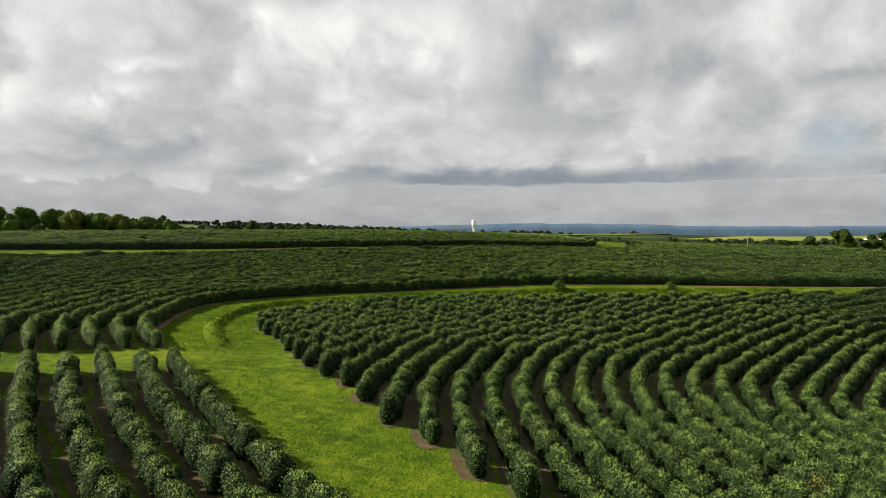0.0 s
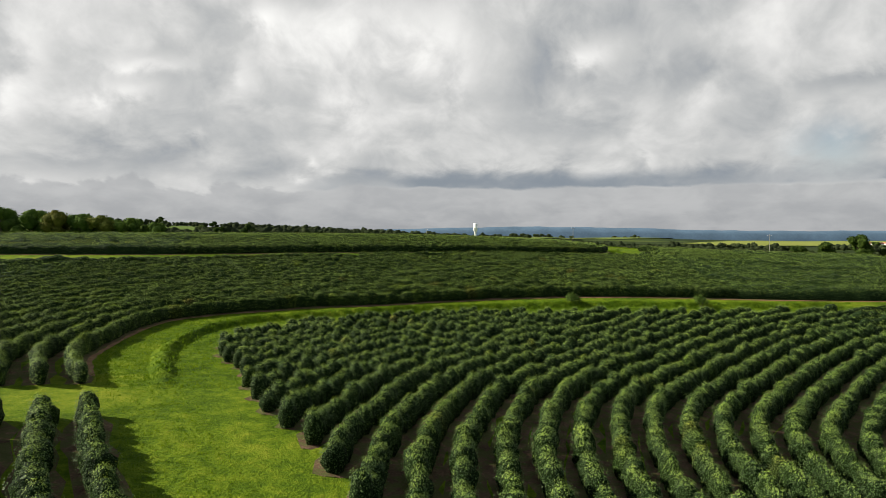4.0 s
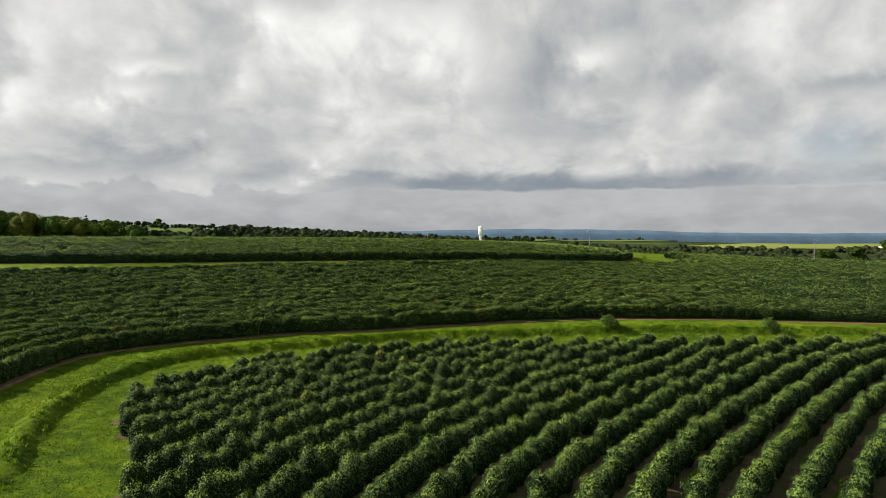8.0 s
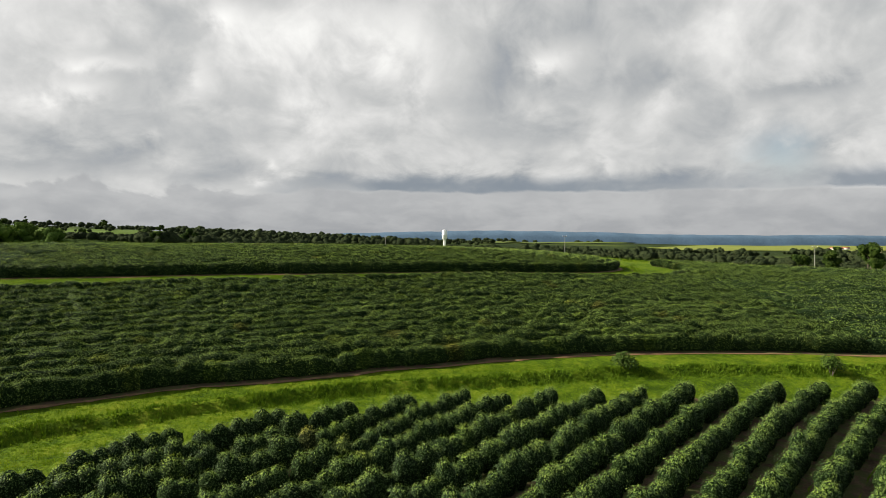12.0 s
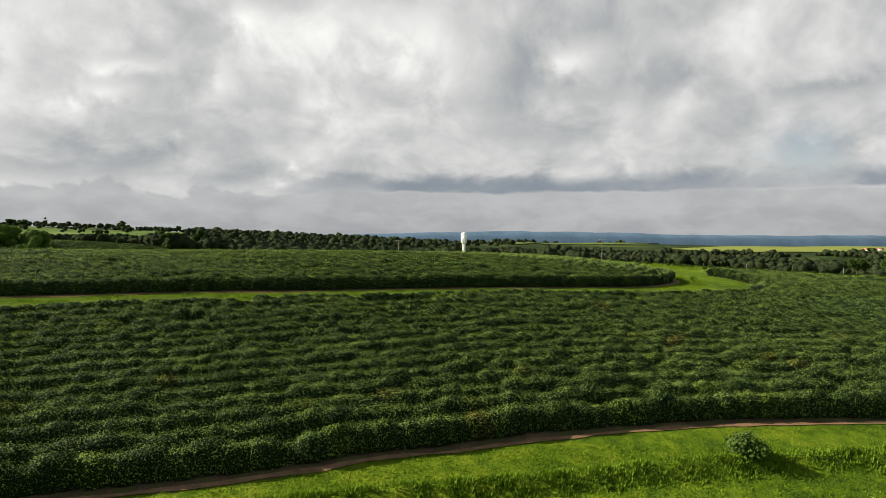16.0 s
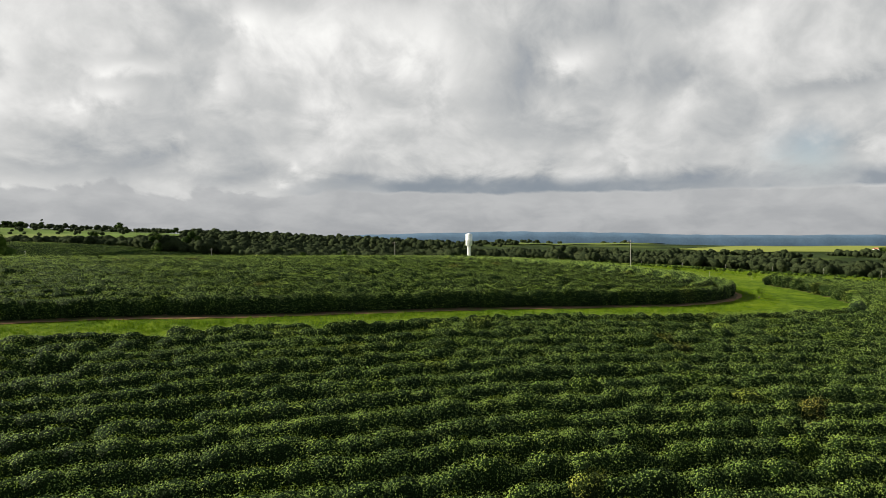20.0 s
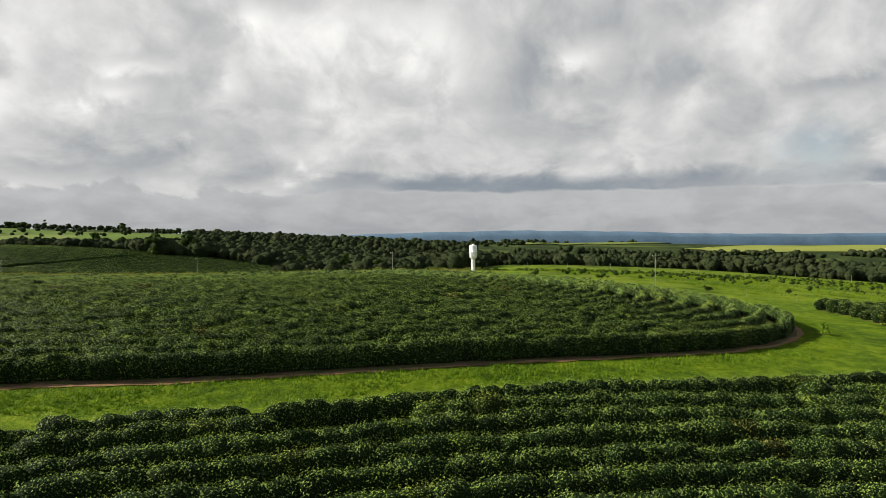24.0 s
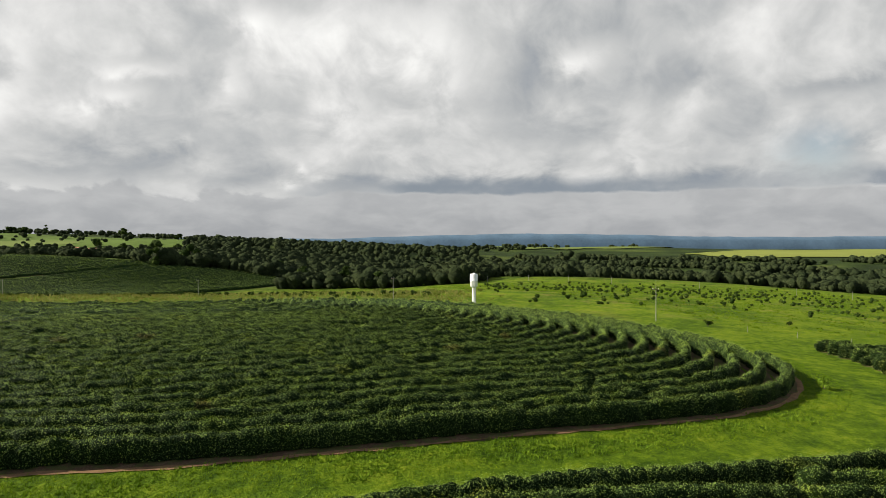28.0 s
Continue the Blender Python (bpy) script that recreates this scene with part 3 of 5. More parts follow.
def hedge(path, leaves, leaf, seed, w=0.98, h=2.45, hull=0.88, flat=False, step_len=0.6):
    """Verts and faces (core, old leaves, young leaves coloured as sunlit) of a clipped row of coffee bushes along path
    (x, y).
    """
    rng = np.random.default_rng(seed)
    n = len(path)
    length = (n - 1) * step_len
    g = np.gradient(path, axis=0)
    g /= np.linalg.norm(g, axis=1)[:, None] + 1e-9
    side = np.stack([g[:, 1], -g[:, 0]], -1)
    gz = np.zeros(n) if flat else ground_z(path[:, 0], path[:, 1])
    # bushes swell and sink along the row
    s = np.arange(n) * step_len
    lump = np.interp(s, np.arange(0, length + 2.4, 1.15), rng.normal(0, 1, len(np.arange(0, length + 2.4, 1.15))))
    slow = np.interp(s, np.arange(0, length + 16, 7.5), rng.normal(0, 1, len(np.arange(0, length + 16, 7.5))))
    lobe = np.abs(np.sin(s * math.pi / 1.15 + rng.uniform(0, 3)))
    wide = w * (1 + 0.15 * lump + 0.05 * slow + 0.26 * (lobe - 0.6))
    tall = h * (1 + 0.10 * lump + 0.05 * slow + 0.13 * (lobe - 0.6))
    ends = np.clip(np.minimum(s, length - s) / 0.75, 0, 1)
    ends = np.sqrt(1 - (1 - ends) ** 2)
    wide, tall = wide * (0.22 + 0.78 * ends), tall * (0.62 + 0.38 * ends)
    out = np.where(s < length / 2, -1, 1) * (1 - ends)
    ang = np.linspace(-0.12, math.pi + 0.12, 6)

    def at(i, th, scale, jig):
        cw = np.sign(np.cos(th)) * np.abs(np.cos(th)) ** 0.72
        sh = np.sign(np.sin(th)) * np.abs(np.sin(th)) ** 0.60
        off = cw * wide[i] * scale * jig
        up = 0.12 + sh * (tall[i] - 0.12) * scale * (0.5 + 0.5 * jig)
        return np.stack([path[i, 0] + side[i, 0] * off, path[i, 1] + side[i, 1] * off, gz[i] + up], -1)

    step = 2 if leaves > 10 else 4
    ii = np.unique(np.r_[np.arange(0, n, step), n - 1])
    I, A = np.meshgrid(ii, ang, indexing="ij")
    core = at(I.ravel(), A.ravel(), hull, 1 + 0.09 * rng.normal(size=I.size))
    faces_core = grid_faces(len(ii), len(ang))
    m = len(ang)
    caps = np.array([[0, 1, m - 2, m - 1], [1, 2, m - 3, m - 2]])
    faces_core = np.vstack([faces_core, caps, (caps + (len(ii) - 1) * m)[:, ::-1]])
    # leaves
    cnt = max(int(length * leaves), 12)
    fi = rng.uniform(0, n - 1.001, cnt)
    i = fi.astype(int)
    u = rng.random(cnt)
    th = np.where(u < 0.27, rng.uniform(0.05, 0.8, cnt), np.where(u < 0.54, math.pi - rng.uniform(0.05, 0.8, cnt), rng.uniform(0.75, math.pi - 0.75, cnt)))
    rad = 1.02 - 0.14 * rng.random(cnt) + 0.05 * rng.normal(size=cnt)
    c = at(i, th, 1.0, rad)
    c[:, 0] += g[i, 0] * (fi - i) * step_len
    c[:, 1] += g[i, 1] * (fi - i) * step_len
    nrm = np.stack([side[i, 0] * np.cos(th), side[i, 1] * np.cos(th), np.sin(th) + 0.35], -1)
    nrm[:, :2] += g[i] * (1.2 * out[i])[:, None]
    nrm += 0.42 * rng.normal(size=(cnt, 3))
    nrm /= np.linalg.norm(nrm, axis=1)[:, None]
    t1 = np.cross(nrm, rng.normal(size=(cnt, 3)))
    t1 /= np.linalg.norm(t1, axis=1)[:, None]
    t2 = np.cross(nrm, t1)
    L = (leaf * rng.uniform(0.65, 1.35, cnt))[:, None]
    tri = np.stack([c - t1 * L * 0.6 - t2 * L * 0.5, c - t1 * L * 0.6 + t2 * L * 0.5, c + t1 * L * 1.25 - nrm * L * 0.15], 1)
    fl = np.arange(cnt * 3).reshape(-1, 3) + len(core)
    # upward parts get more light-coloured leaves, as if the sun struck them
    lit_leaf = rng.random(cnt) < smooth01((np.sin(th) - 0.15) / 0.5)
    return np.vstack([core, tri.reshape(-1, 3)]), faces_core, fl[~lit_leaf], fl[lit_leaf]


LABELS = {
    "lower": "curving row of glossy dark green coffee bushes on red soil",
    "middle": "long row of dense dark green coffee bushes beside the grass road",
    "upper": "row of leafy dark green coffee bushes on the crest field",
    "valley": "distant row of coffee bushes curving across a far slope",
}


def row_axes(r):
    g = np.gradient(r, axis=0)
    g /= np.linalg.norm(g, axis=1)[:, None] + 1e-9
    return g, np.stack([g[:, 1], -g[:, 0]], -1)


BUSH = 1.5  # metres of row that one bush fills
PAIR = 1.95  # metres of the denser rows, where bushes have grown together


def bush_mesh(seed, leaves, leaf, top=2.5, long=1.0, lit_from=0.66):
    """A single coffee bush at the origin, its row running along x: a leafy dome of uneven lobes."""
    rng = np.random.default_rng(seed)
    h = rng.uniform(2.4, 2.8)
    rx, ry = long * rng.uniform(0.92, 1.08), rng.uniform(0.86, 1.0)
    lobes = rng.normal(size=(22, 3))
    lobes /= np.linalg.norm(lobes, axis=1)[:, None]
    lobes[:, 2] = np.abs(lobes[:, 2]) * 0.9 - 0.1
    size = rng.uniform(-0.16, 0.34, 22)

    def shell(th, ph, k):
        """th round the trunk, ph from the foot (0) to the top (1)."""
        r = np.where(ph < 0.25, 0.84 + 0.16 * np.sqrt(np.clip(ph / 0.25, 0, 1)), np.sqrt(np.clip(1 - (np.maximum(ph - 0.25, 0) / 0.75) ** top, 0, 1)))
        d = np.stack([np.cos(th) * r, np.sin(th) * r, ph * 1.6 - 0.5], -1)
        u = d / (np.linalg.norm(d, axis=-1, keepdims=True) + 1e-6)
        swell = 1 + (size * np.clip(u @ lobes.T - 0.74, 0, 1) * 3.2).sum(-1)
        return np.stack([np.cos(th) * r * rx * swell * k, np.sin(th) * r * ry * swell * k, 0.08 + ph * (h - 0.08) * (1 + (swell - 1) * 0.5) * (0.35 + 0.65 * k)], -1)

    nr, ns = 5, 8
    P, T = np.meshgrid(np.array([0, 0.28, 0.55, 0.8, 0.97]), np.linspace(0, 2 * math.pi, ns, endpoint=False), indexing="ij")
    core = shell((T + 0.15 * rng.normal(size=T.shape)).ravel(), P.ravel(), 0.88 + 0.05 * rng.normal(size=T.size))
    fc = grid_faces(nr, ns, True)
    k = (nr - 1) * ns
    cap = np.array([[k, k + 1, k + 2, k + 3], [k, k + 3, k + 4, k + 5], [k, k + 5, k + 6, k + 7]])
    th = rng.uniform(0, 2 * math.pi, leaves)
    ph = rng.random(leaves) ** 0.8
    ph = np.where(rng.random(leaves) < 0.25, rng.uniform(0.8, 1.0, leaves), ph * 0.98)
    c = shell(th, ph, 1.03 - 0.16 * rng.random(leaves) + 0.07 * rng.normal(size=leaves))
    n = np.stack([np.cos(th) * (1 - 0.5 * ph), np.sin(th) * (1 - 0.5 * ph), 0.12 + 0.85 * ph + 0.35 * (long > 1.2)], -1) + 0.25 * rng.normal(size=(leaves, 3))
    n /= np.linalg.norm(n, axis=1)[:, None]
    t1 = np.cross(n, rng.normal(size=(leaves, 3)))
    t1 /= np.linalg.norm(t1, axis=1)[:, None]
    t2 = np.cross(n, t1)
    # leaves point outward and droop
    out = np.stack([np.cos(th), np.sin(th), np.full(leaves, -0.35)], -1)
    t1 = out + 0.8 * t1
    t1 -= n * (t1 * n).sum(1)[:, None]
    t1 /= np.linalg.norm(t1, axis=1)[:, None]
    t2 = np.cross(n, t1)
    L = (leaf * rng.uniform(0.65, 1.35, leaves))[:, None]
    tri = np.stack([c - t1 * L * 0.6 - t2 * L * 0.52, c - t1 * L * 0.6 + t2 * L * 0.52, c + t1 * L * 1.25 - n * L * 0.2], 1).reshape(-1, 3)
    # young growth at the top; its lighter colour also puts in the sun there
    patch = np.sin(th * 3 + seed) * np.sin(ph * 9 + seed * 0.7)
    lit_leaf = 0.5 + 0.3 * patch + 0.25 * rng.normal(size=leaves) < smooth01((ph - lit_from) / 0.42)
    idx = np.arange(leaves * 3).reshape(-1, 3) + len(core)
    ob = mesh_object("coffee_bush", np.vstack([core, tri]), [np.vstack([fc, cap]), idx[~lit_leaf], idx[lit_leaf]], [COFFEE_CORE, COFFEE, LIT_YOUNG])
    me = ob.data
    bpy.data.objects.remove(ob)
    return me


def near_part(field, p):
    """Where along a row single bushes can be told apart."""
    x, y = p[:, 0], p[:, 1]
    if field == "lower":
        return x < 70
    if field == "middle":
        return ((x > -88) & (x < 60) & (y < 212)) | ((x > 60) & (x < 96) & (y > 205))
    if field == "upper":
        return (x > -76) & (x < 60) & ((y < 282) | ((x > -25) & (y < 298)))
    return np.zeros(len(p), bool)


def stretches(mask):
    cut = np.flatnonzero(np.diff(mask.astype(int))) + 1
    edges = np.r_[0, cut, len(mask)]
    return [(a, b, mask[a]) for a, b in zip(edges[:-1], edges[1:])]


def build_rows():
    seed = 100
    soil = new("soil")
    tagged(soil, "bare red earth with weeds between the coffee rows", "soil", kind="structure")
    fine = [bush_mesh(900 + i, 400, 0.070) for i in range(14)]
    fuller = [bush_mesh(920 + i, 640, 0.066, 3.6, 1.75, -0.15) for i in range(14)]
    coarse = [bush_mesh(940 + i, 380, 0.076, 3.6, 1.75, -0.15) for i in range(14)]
    rng = np.random.default_rng(5)
    for field, rows in FIELDS.items():
        for k, r in rows:
            seed += 1
            label, group = LABELS[field], "coffee rows of the " + field + " field"
            start = r[0]
            g, side = row_axes(r)
            root = new("coffee_hedge")
            root.location = (*start, float(ground_z(*start)))
            tagged(root, label, "hedge", group)
            low = field == "lower" or r[:, 1].max() < 90
            kit = fine if low else fuller if (field == "middle" and 0 <= k < 8) else coarse
            for a, b, close in stretches(near_part(field, r)):
                if b - a < 3:
                    continue
                q = r[a:b] if close else r[max(a - 2, 0):b + 2]
                if not close:
                    v, *f = hedge(q, *((13, 0.26) if field == "valley" else (36, 0.12)), seed, w=1.25 if field == "valley" else 0.92, h=2.55, hull=0.90)
                    part("joined_bushes", v - np.array(root.location), f, [COFFEE_FAR, COFFEE, LIT_YOUNG], root)
                    continue
                s = 0.7
                end = (len(q) - 1) * 0.6 - 0.6
                while s < end:
                    i = int(s / 0.6)
                    p = q[i] + (q[i + 1] - q[i]) * (s / 0.6 - i) + rng.normal(0, 0.14 if low else 0.10, 2)
                    j = a + i
                    ob = new("coffee_bush", kit[int(rng.integers(len(kit)))])
                    ob.parent = root
                    sc = rng.uniform(0.80, 1.08) if low else rng.uniform(0.92, 0.99)
                    sc *= rng.uniform(0.68, 0.85) if rng.random() < 0.03 else 1.0
                    ob.location = (p[0] - start[0], p[1] - start[1], float(ground_z(*p)) - root.location.z)
                    ob.rotation_euler = (0, 0, math.atan2(g[j, 1], g[j, 0]) + (math.pi if rng.random() < 0.5 else 0) + rng.normal(0, 0.2 if low else 0.1))
                    ob.scale = (rng.uniform(0.88, 1.08) if low else rng.uniform(0.88, 1.12), sc * (0.97 if low else 0.78), sc * rng.uniform(0.95, 1.04))
                    s += (BUSH if low else PAIR) * rng.uniform(0.82, 1.16)
            # bare earth under the row
            c = np.vstack([r[0] - g[0] * rng.uniform(0.1, 0.8), r[::4], r[-1] + g[-1] * rng.uniform(0.1, 0.8)])
            taper = np.r_[rng.uniform(0.1, 0.4), rng.uniform(0.6, 0.9), np.ones(len(c) - 4), rng.uniform(0.6, 0.9), rng.uniform(0.1, 0.4)]
            sd = np.vstack([side[0], side[::4], side[-1]])
            cols = []
            for o in ((-1.9, -0.7, 0.7, 1.9) if field == "valley" else (-1.55, -0.6, 0.6, 1.55)):
                wob = o + (0.25 * rng.normal(size=len(c)) if abs(o) > 1 else 0)
                q = c + sd * np.reshape(wob * taper, (-1, 1))
                cols.append(np.column_stack([q, ground_z(q[:, 0], q[:, 1]) + (0.05 if abs(o) < 1 else 0.0)]))
            q = np.stack(cols, 1)
            part("soil_strip", q.reshape(-1, 3), grid_faces(len(c), 4), SOIL, soil, smooth=True)
    for line, off, half in ((UPPER[(UPPER[:, 1] < 244) & (UPPER[:, 0] > -140)], -1.55, 0.30), (OUTER[(OUTER[:, 0] < 135) & (OUTER[:, 1] > 84)], -1.5, 0.27)):
        g, side = row_axes(line)
        c, sd = line[::3] - side[::3] * off, side[::3]
        cols = []
        for o in (-half, 0.0, half):
            q = c + sd * (o * (1 + 0.3 * np.sin(np.arange(len(c)) * 0.21) * np.sin(np.arange(len(c)) * 0.083 + 1)) + 0.15 * rng.normal(size=len(c)) * (o != 0))[:, None]
            cols.append(np.column_stack([q, ground_z(q[:, 0], q[:, 1]) + 0.07]))
        q = np.stack(cols, 1)
        ob = mesh_object("earth_strip", q.reshape(-1, 3), grid_faces(len(c), 3), EARTH, smooth=True)
        tagged(ob, "narrow strip of bare orange-brown earth along the outer row", "soil", kind="structure")


def part(name, verts, faces, mat, parent, label="", smooth=False):
    ob = mesh_object(name, verts, faces, mat, parent, smooth)
    if label:
        tagged(ob, label)
    return ob


build_rows()


# ---- grass banks, tall grass and weeds ----
def bank(line, height, width, name, label):
    """A low earth bank under grass along a line."""
    g, side = row_axes(line)
    rng = np.random.default_rng(31)
    n = len(line)
    prof = np.linspace(-1, 1, 9)
    bumps = np.interp(np.arange(n), np.arange(0, n + 6, 6), rng.normal(1, 0.12, len(np.arange(0, n + 6, 6))))
    fade = np.minimum(1, np.minimum(np.arange(n), np.arange(n)[::-1]) / 14.0)
    cols = []
    for u in prof:
        q = line + side * (u * width + 0.15 * rng.normal(size=n))[:, None]
        up = height * bumps * fade * (math.cos(u * math.pi) * 0.5 + 0.5) - 0.06 + 0.03 * rng.normal(size=n)
        cols.append(np.column_stack([q, ground_z(q[:, 0], q[:, 1]) + up]))
    v = np.stack(cols, 1)
    ob = mesh_object(name, v.reshape(-1, 3), grid_faces(n, 9), GRASS, smooth=True)
    tagged(ob, label, "bank", kind="structure")


bank(BERM, 0.85, 1.75, "grass_bank", "low contour bank of earth overgrown with grass")


def blades(pts, size, rng, per=4, lean=0.5):
    """Tufts: per tuft a few narrow blades that lean outward; pts are (x, y, z)."""
    n = len(pts) * per
    c = np.repeat(pts, per, axis=0) + np.column_stack([rng.normal(0, 0.10, (n, 2)), np.zeros(n)])
    h = np.repeat(size, per) * rng.uniform(0.6, 1.25, n)
    a = rng.uniform(0, 2 * math.pi, n)
    d = np.stack([np.cos(a), np.sin(a), np.zeros(n)], -1)
    e = np.stack([-np.sin(a), np.cos(a), np.zeros(n)], -1)
    w = (h * 0.16 + 0.015)[:, None]
    tip = c + d * (h * lean * rng.uniform(0.2, 1, n))[:, None] + np.column_stack([np.zeros((n, 2)), h])
    v = np.stack([c - e * w, c + e * w, tip], 1).reshape(-1, 3)
    return v, np.arange(n * 3).reshape(-1, 3)


def along(line, count, spread_m, rng, lo=0.0, hi=1.0):
    g, side = row_axes(line)
    i = rng.integers(int(lo * (len(line) - 1)), int(hi * (len(line) - 1)), count)
    o = rng.uniform(-1, 1, count) * spread_m
    return line[i] + side[i] * o[:, None] + rng.normal(0, 0.2, (count, 2)), o


def noise_field(x, y):
    return np.sin(x * 0.11 + 2 * np.sin(y * 0.05)) * np.sin(y * 0.13 + 1.5 * np.sin(x * 0.07)) + 0.35


def build_tall_grass():
    rng = np.random.default_rng(77)
    p, o = along(BERM, 22000, 1.4, rng)
    g, side = row_axes(BERM)
    near = np.array([np.hypot(BERM[::4, 0] - q[0], BERM[::4, 1] - q[1]).argmin() * 4 for q in p])
    p = p + side[near] * 0.6
    o = ((p - BERM[near]) * side[near]).sum(1)
    up = 0.85 * (np.cos(o / 1.75 * math.pi) * 0.5 + 0.5) * (np.abs(o) < 1.75) - 0.10
    lush = rng.random(len(p)) < 0.6 + 0.4 * np.sin(p[:, 0] * 0.5) * np.sin(p[:, 1] * 0.45 + 1)
    lush &= rng.random(len(p)) < np.clip((p[:, 1] - 112) / 28, 0.12, 1)
    p, up, o = p[lush], up[lush], o[lush]
    pts = np.column_stack([p, ground_z(p[:, 0], p[:, 1]) + up])
    v, f = blades(pts, rng.uniform(0.12, 0.42, len(pts)) * (0.6 + 0.5 * np.abs(np.sin(p[:, 0] * 0.8 + p[:, 1] * 0.6))), rng, per=5, lean=0.7)
    ob = mesh_object("tall_grass", v, f, RANK)
    tagged(ob, "uncut tall dark green grass and weeds on the contour bank", "grass", kind="stuff")
    # short tufts over the grass roads
    lines = [(OUTER + 0, 0.0, 0.74, 9.0, 26000), (BERM, 0.0, 1.0, 8.0, 26000), (UPPER, 0.25, 0.88, 7.5, 44000)]
    allp = []
    for line, lo, hi, wide, count in lines:
        q, o = along(line, count, wide, rng, lo, hi)
        allp.append(q)
    q = np.vstack(allp)
    pts = np.column_stack([q, ground_z(q[:, 0], q[:, 1]) - 0.02])
    pts = pts[(pts[:, 0] > -80) & (pts[:, 0] < 100)]
    clear = np.ones(len(pts), bool)
    for poly in (np.vstack([LOWER_EDGE, [(130, 8)]]),):
        clear &= ~inside(pts[:, :2], poly)
    for base, lo, hi in ((OUTER, -100, 168), (UPPER, 168, 400)):
        g, side = row_axes(base)
        for i in range(0, len(pts), 4000):
            b = pts[i:i + 4000, :2]
            dd = np.hypot(b[:, None, 0] - base[None, ::3, 0], b[:, None, 1] - base[None, ::3, 1])
            j = dd.argmin(1) * 3
            inward = -((b - base[j]) * side[j]).sum(1)
            clear[i:i + 4000] &= (inward < -1.5) | (b[:, 1] < lo) | (b[:, 1] > hi)
    near2 = np.vstack([ROAD2_NEAR, [(180, 100)], [(-60, -10)], [(-230, -10)]])
    clear &= ~(inside(pts[:, :2], near2) & (pts[:, 1] > 150))
    pts = pts[clear]
    lush = (pts[:, 1] > 180) & (pts[:, 0] < 44) & (noise_field(pts[:, 0] * 2, pts[:, 1] * 4) > 0.2)
    for name, sel, size, mat, label in (("grass_tufts", ~lush, (0.07, 0.2), WEED, "short bright green grass of the field roads"),
                                        ("lush_grass", lush, (0.12, 0.32), RANK, "lush uncut darker green grass of the upper field road")):
        v, f = blades(pts[sel], rng.uniform(*size, int(sel.sum())), rng, per=3, lean=0.8)
        tagged(mesh_object(name, v, f, mat), label, "grass", kind="stuff")


build_tall_grass()


# ---- shrubs and trees ----
def leaf_cloud(centres, radii, count, leaf, rng, squash=0.8):
    """Leaf quads over a cluster of uneven balls."""
    k = rng.choice(len(centres), count, p=radii**2 / (radii**2).sum())
    d = rng.normal(size=(count, 3))
    d /= np.linalg.norm(d, axis=1)[:, None]
    d[:, 2] = np.where(d[:, 2] < -0.3, -d[:, 2], d[:, 2])
    rr = radii[k] * (1.0 - 0.35 * rng.random(count) ** 2 + 0.10 * rng.normal(size=count))
    c = centres[k] + d * rr[:, None] * np.array([1, 1, squash])
    n = d + 0.5 * rng.normal(size=(count, 3)) + np.array([0, 0, 0.25])
    n /= np.linalg.norm(n, axis=1)[:, None]
    t1 = np.cross(n, rng.normal(size=(count, 3)))
    t1 /= np.linalg.norm(t1, axis=1)[:, None]
    t2 = np.cross(n, t1)
    L = (leaf * rng.uniform(0.6, 1.4, count))[:, None]
    quad = np.stack([c - t1 * L, c - t2 * L * 0.6 - n * L * 0.15, c + t1 * L, c + t2 * L * 0.6 - n * L * 0.15], 1)
    return quad.reshape(-1, 3), np.arange(count * 4).reshape(-1, 4)


def tube(points, radii, seg=7):
    p = np.array(points, float)
    a = np.linspace(0, 2 * math.pi, seg, endpoint=False)
    ring = np.stack([np.cos(a), np.sin(a), 0 * a], -1)
    v = (p[:, None] + ring[None] * np.array(radii)[:, None, None]).reshape(-1, 3)
    return v, grid_faces(len(p), seg, True)


def lump(r, down, up, rng, seg=6):
    """An uneven clump of crown, wider than high, round its centre."""
    lat = np.array([-1.0, -0.2, 0.45, 0.92])
    a = np.linspace(0, 2 * math.pi, seg, endpoint=False) + rng.uniform(0, 6)
    L, A = np.meshgrid(lat, a, indexing="ij")
    jig = 1 + 0.24 * rng.normal(size=L.shape)
    w = r * np.sqrt(np.clip(1 - L**2, 0.12, 1)) * jig
    z = np.where(L < 0, L * down, L * up) * (1 + 0.08 * rng.normal(size=L.shape))
    return np.stack([w * np.cos(A), w * np.sin(A), z], -1).reshape(-1, 3), grid_faces(len(lat), seg, True)


